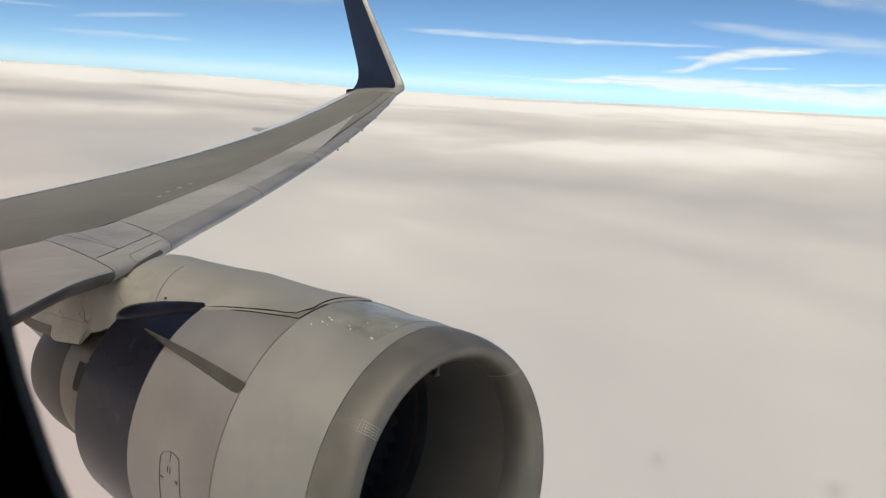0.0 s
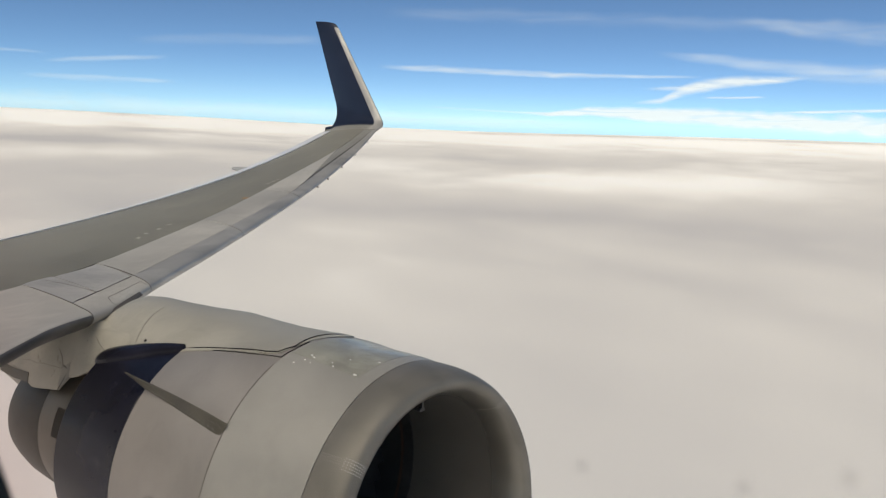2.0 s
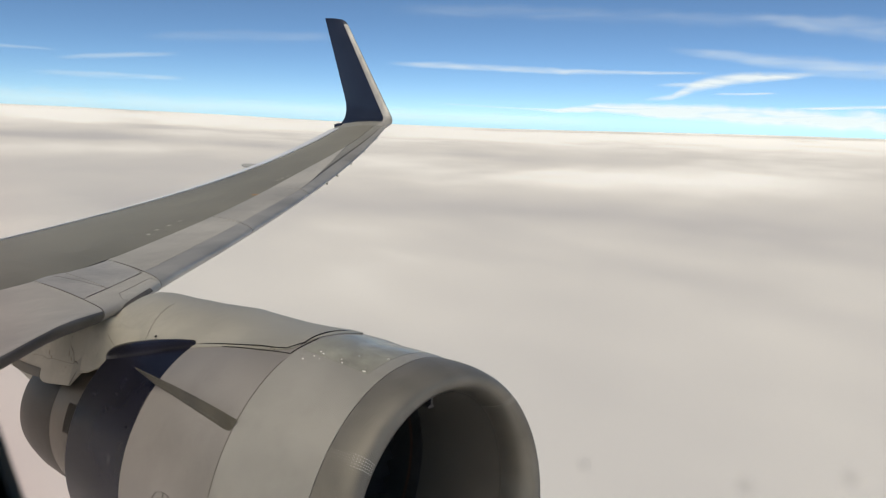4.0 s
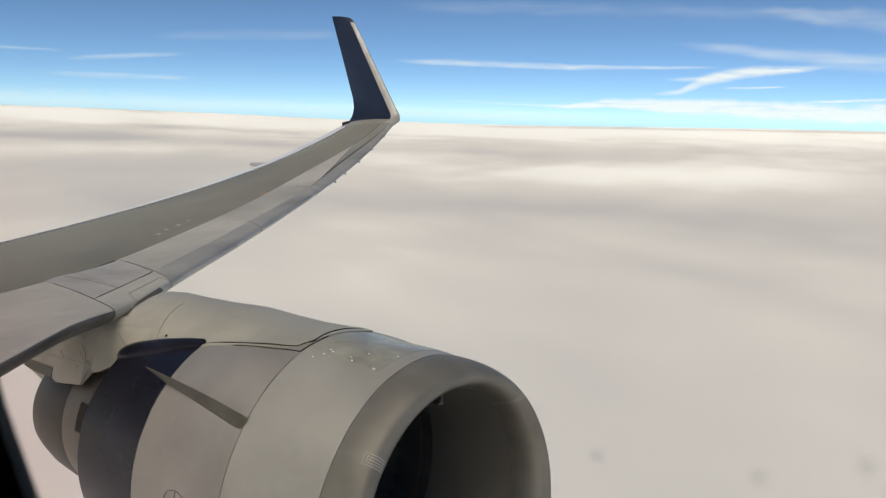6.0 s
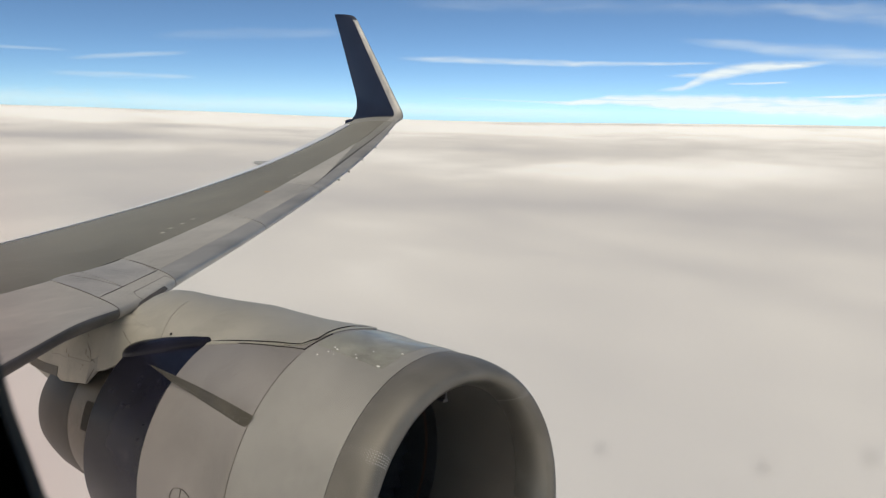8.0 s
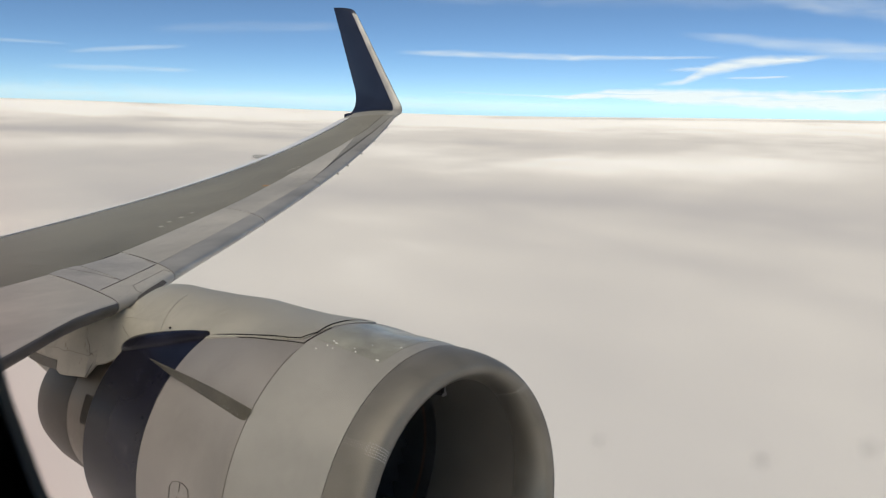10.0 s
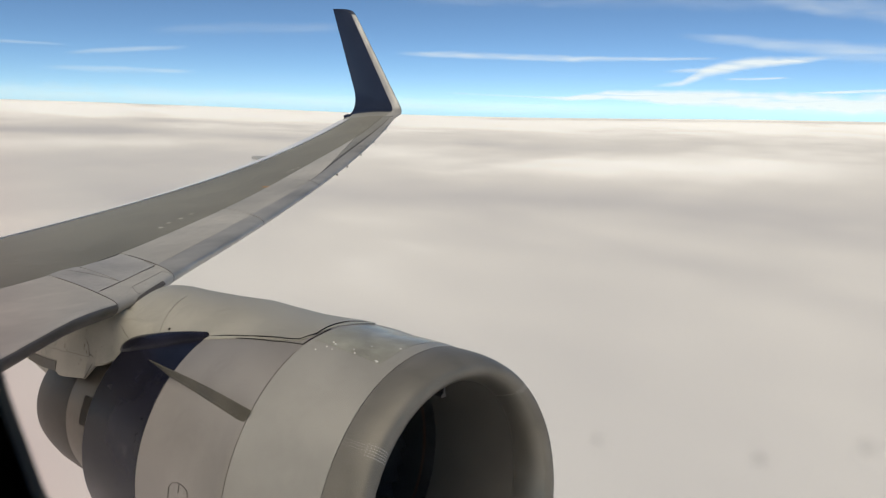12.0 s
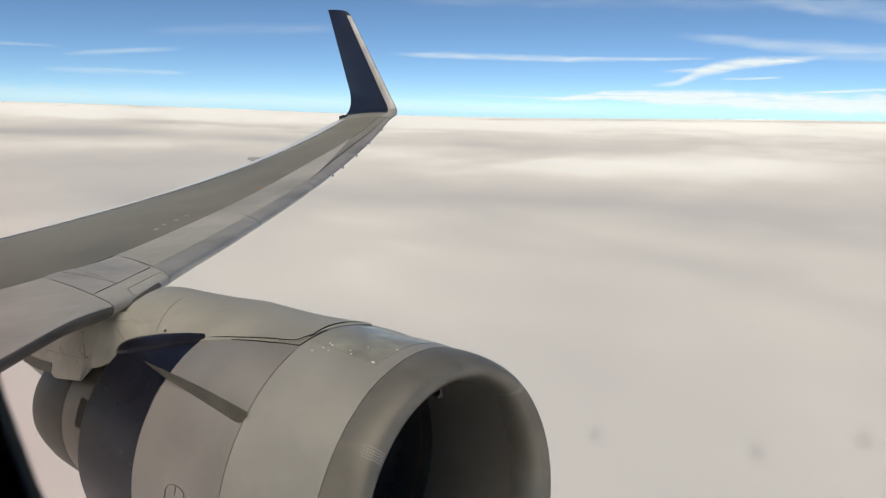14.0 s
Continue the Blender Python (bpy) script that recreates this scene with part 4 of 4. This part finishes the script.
        tip = engine_pt(xt, cowl_r(xt) + h, 40.2 + 6.6 * f + 0.3 * math.sin(math.pi * f) * (1 - f))
        side = Vector((0, 0.55, 0.83))
        mid = foot.lerp(tip, 0.5)
        rows.append([foot - side * w, mid - side * w * 0.6, tip - side * 0.004, tip + side * 0.004, mid + side * w * 0.6, foot + side * w])
    strake = part("strake", loft(rows), STRAKE, en, "grey nacelle strake fin")
    dots = []
    for i in range(18):
        f = 0.06 + 0.80 * i / 17
        xr, xt = -1.0 - 0.94 * f, -0.97 - 1.10 * f
        foot, tip = engine_pt(xr, cowl_r(xr) - 0.01, 36.8 + 8.6 * f), engine_pt(xt, cowl_r(xt) + 0.062 + 0.078 * f, 40.2 + 6.6 * f + 0.3 * math.sin(math.pi * f) * (1 - f))
        up, side = (tip - foot).normalized(), Vector((0, 0.55, 0.83))
        c = foot.lerp(tip, 0.36) - side * 0.022 * (1 - 0.7 * f) * 0.7
        ring = [c + Vector((0.0024 * math.cos(radians(a)), 0, 0)) + up * 0.0024 * math.sin(radians(a)) for a in range(0, 360, 60)]
        dots.append(loft([[p + side * 0.004 for p in ring], [p - side * 0.003 for p in ring]]))
    part("rivet_row", joined(dots), RIVET, strake)["kind"] = "stuff"
    # gaps
    part("panel_gap", cowl_line([(-0.975, d) for d in range(-60, 68, 4)], 0.0014), SEAM, en)
    part("panel_gap", cowl_line([(-1.92, 66.6), (-1.45, 67.5), (-1.13, 69.0), (-1.045, 70.2), (-1.00, 76.0), (-1.035, 85.0), (-1.08, 99.0), (-1.06, 108.0)], 0.006, 0.009), LINE, en)
    part("panel_gap", cowl_line([(-1.92, 66.2), (-1.57, 66.0), (-1.22, 66.6), (-0.985, 68.4), (-0.98, 76.5), (-0.99, 82.5)], 0.0035, 0.002), LINE, en)
    # worn walkway paint on top
    top = [[engine_pt(x, cowl_r(x) + 0.0015, d) for x in span(-0.425, -0.955, 8)] for d in span(72.5, 110, 12)]
    low = [[engine_pt(x, cowl_r(x) - 0.004, d) for x in span(-0.425, -0.955, 8)] for d in span(72.5, 110, 12)]
    part("walkway_patch", slab(top, low), PATCH, en, "worn greenish grey walkway paint")
    for x, d, s in ((-0.83, 71.0, 0.012), (-0.83, 74.4, 0.012), (-0.80, 73.8, 0.016), (-0.63, 72.9, 0.012), (-0.66, 74.5, 0.008), (-0.46, 73.0, 0.022), (-0.44, 85.3, 0.014), (-0.87, 67.9, 0.013), (-0.60, 80, 0.008), (-0.78, 70.6, 0.006)):
        part("paint_chip", chip(x, d, s * 0.46), CHIP, en, "chipped white paint spot")
    for i in range(9):
        part("paint_chip", chip(-1.934, 34.0 + 0.95 * i + random.uniform(-0.4, 0.4), random.uniform(0.0009, 0.0022)), MARK, en, "chipped white paint spot")
    for x, d in [(-1.193, 22.2), (-1.15, 22.0)] + [(random.uniform(-1.85, -0.45), random.uniform(-8, 60)) for _ in range(9)]:
        part("paint_speck", chip(x, d, random.uniform(0.0018, 0.0035)), LINE_SOFT, en, "tiny dark speck")
    # rivet rows across the lip
    def lip_at(s):
        k, f = int(s), s - int(s)
        return tuple(p + (q - p) * f for p, q in zip(lip[k], lip[k + 1]))
    near = [(6.4 + 0.92 * i, 38.9 + 0.95 * j, 0.0034) for i in range(9) for j in range(5)] + [(0.8 + 0.75 * i, 40.2 + 0.9 * j, 0.0021) for i in range(8) for j in range(3)]
    far = [(11.2 + 0.8 * i, 134.9 + 1.2 * j, 0.003) for i in range(6) for j in range(3)]
    for spots in (near, far):
        dots = []
        for s, deg, size in spots:
            x, r = lip_at(s)
            g = min(1.0, max(0.0, (0.952 - r) / 0.108))
            dots.append(stud(x, deg + random.uniform(-0.08, 0.08), size * random.uniform(0.75, 1.15), r - 0.05 * g * math.exp(-((deg - 42) / 40) ** 2)))
        part("rivet_row", joined(dots), RIVET, lip_ob, "rows of bright rivets")["kind"] = "stuff"
    line = [lip_at(s) for s in span(11.5, 19.9, 24)]
    part("lip_seam", ribbon([engine_pt(x, r, 136.1) for x, r in line], [-cowl_normal(x, 136.1) for x, r in line], 0.0022), SEAM_PALE, lip_ob, "thin pale seam across the lip")
    # access door on the cowl's flank
    door = [(-1.475, 4.5), (-1.483, 8.5), (-1.485, 10.6), (-1.455, 12.4), (-1.40, 13.2), (-1.34, 13.2), (-1.285, 12.2), (-1.268, 9.5), (-1.25, 5.0), (-1.228, -1.0), (-1.24, -7.0), (-1.44, -7.5), (-1.46, -4.0), (-1.475, 4.5)]
    part("access_door", cowl_line(door, 0.003), LINE_SOFT, en, "outlined access door")
    for line, w in (([(-1.484, 10.2), (-1.482, 7.4)], 0.009), ([(-1.375, 12.9), (-1.375, 10.4)], 0.006), ([(-1.39, 8.6), (-1.388, 6.6)], 0.008), ([(-1.362, 8.6), (-1.36, 6.6)], 0.008), ([(-1.465, 4.4), (-1.43, 4.1)], 0.014), ([(-1.30, 5.2), (-1.27, 4.9)], 0.012), ([(-1.285, 5.4), (-1.28, 4.2)], 0.008)):
        part("latch", cowl_line(line, w * 0.75, 0.0), LINE_SOFT, en)
    vent = [[engine_pt(x, 0.772 - max(0, -2.72 - x) * 0.125 + 0.006, a) for x in span(-2.88, -3.15, 4)] for a in span(9, 27, 6)]
    low = [[p + Vector((0, 0.02, 0)) for p in row] for row in vent]
    part("vent_opening", slab(vent, low), VENT, en, "dark vent opening in the core cowl")
    # hooked fairing where the sleeve meets the pylon
    rows = []
    for x, deg, w, h in ((-1.905, 66.3, 0.010, 0.040), (-1.93, 66.1, 0.036, 0.066), (-2.1, 64.8, 0.055, 0.074), (-2.35, 61.7, 0.085, 0.080), (-2.6, 58.7, 0.090, 0.076), (-2.72, 57.1, 0.085, 0.062), (-2.775, 56.4, 0.06, 0.04), (-2.80, 56.0, 0.02, 0.02)):
        nn, p = cowl_normal(x, deg), engine_pt(x, cowl_r(max(x, -2.739)), deg)
        side = Vector((1, 0, 0)).cross(nn).normalized()
        rows.append([p - nn * 0.02 + side * w * math.cos(radians(a)) + nn * h * max(-0.2, math.sin(radians(a))) for a in range(0, 360, 24)])
    part("sleeve_fairing", loft(rows), BLUE, en, "dark navy hooked fairing")
    # probe inside the intake
    nn, p = cowl_normal(-0.2, 97), engine_pt(-0.2, 0.80, 97)
    side = Vector((1, 0, 0)).cross(nn).normalized()
    rows = [[p + Vector((h, 0, 0)) - nn * d + side * k for h, k in ((0.03, w), (-0.06, w), (-0.06, -w * 0.6), (0.03, -w * 0.6))] for d, w in ((-0.045, 0.012), (0.044, 0.012), (0.048, 0.035), (0.060, 0.040), (0.066, 0.030))]
    part("probe", loft(rows), DARK, en, "small metal intake probe")


def stud(x, deg, s, r=None):
    r = cowl_r(x) if r is None else r
    c, nn = engine_pt(x, r, deg), cowl_normal(x, deg)
    t = Vector((1, 0, 0))
    side = t.cross(nn).normalized()
    base = [c + (t * math.cos(radians(a)) + side * math.sin(radians(a))) * s for a in range(0, 360, 60)]
    return loft([[p - nn * 0.003 for p in base], [p + nn * 0.002 for p in base]])


def chip(x, deg, s):
    c, nn = engine_pt(x, cowl_r(x) + 0.004, deg), cowl_normal(x, deg)
    t = Vector((1, 0, 0))
    side = t.cross(nn).normalized()
    k = [random.uniform(0.6, 1.2) for _ in range(9)]
    base = [c + (t * math.cos(i * 0.7) * 1.3 + side * math.sin(i * 0.7)) * s * k[i] for i in range(9)]
    return loft([[p - nn * 0.004 for p in base], [p + nn * 0.001 for p in base]])


build_wing()
build_pylon()
build_engine()
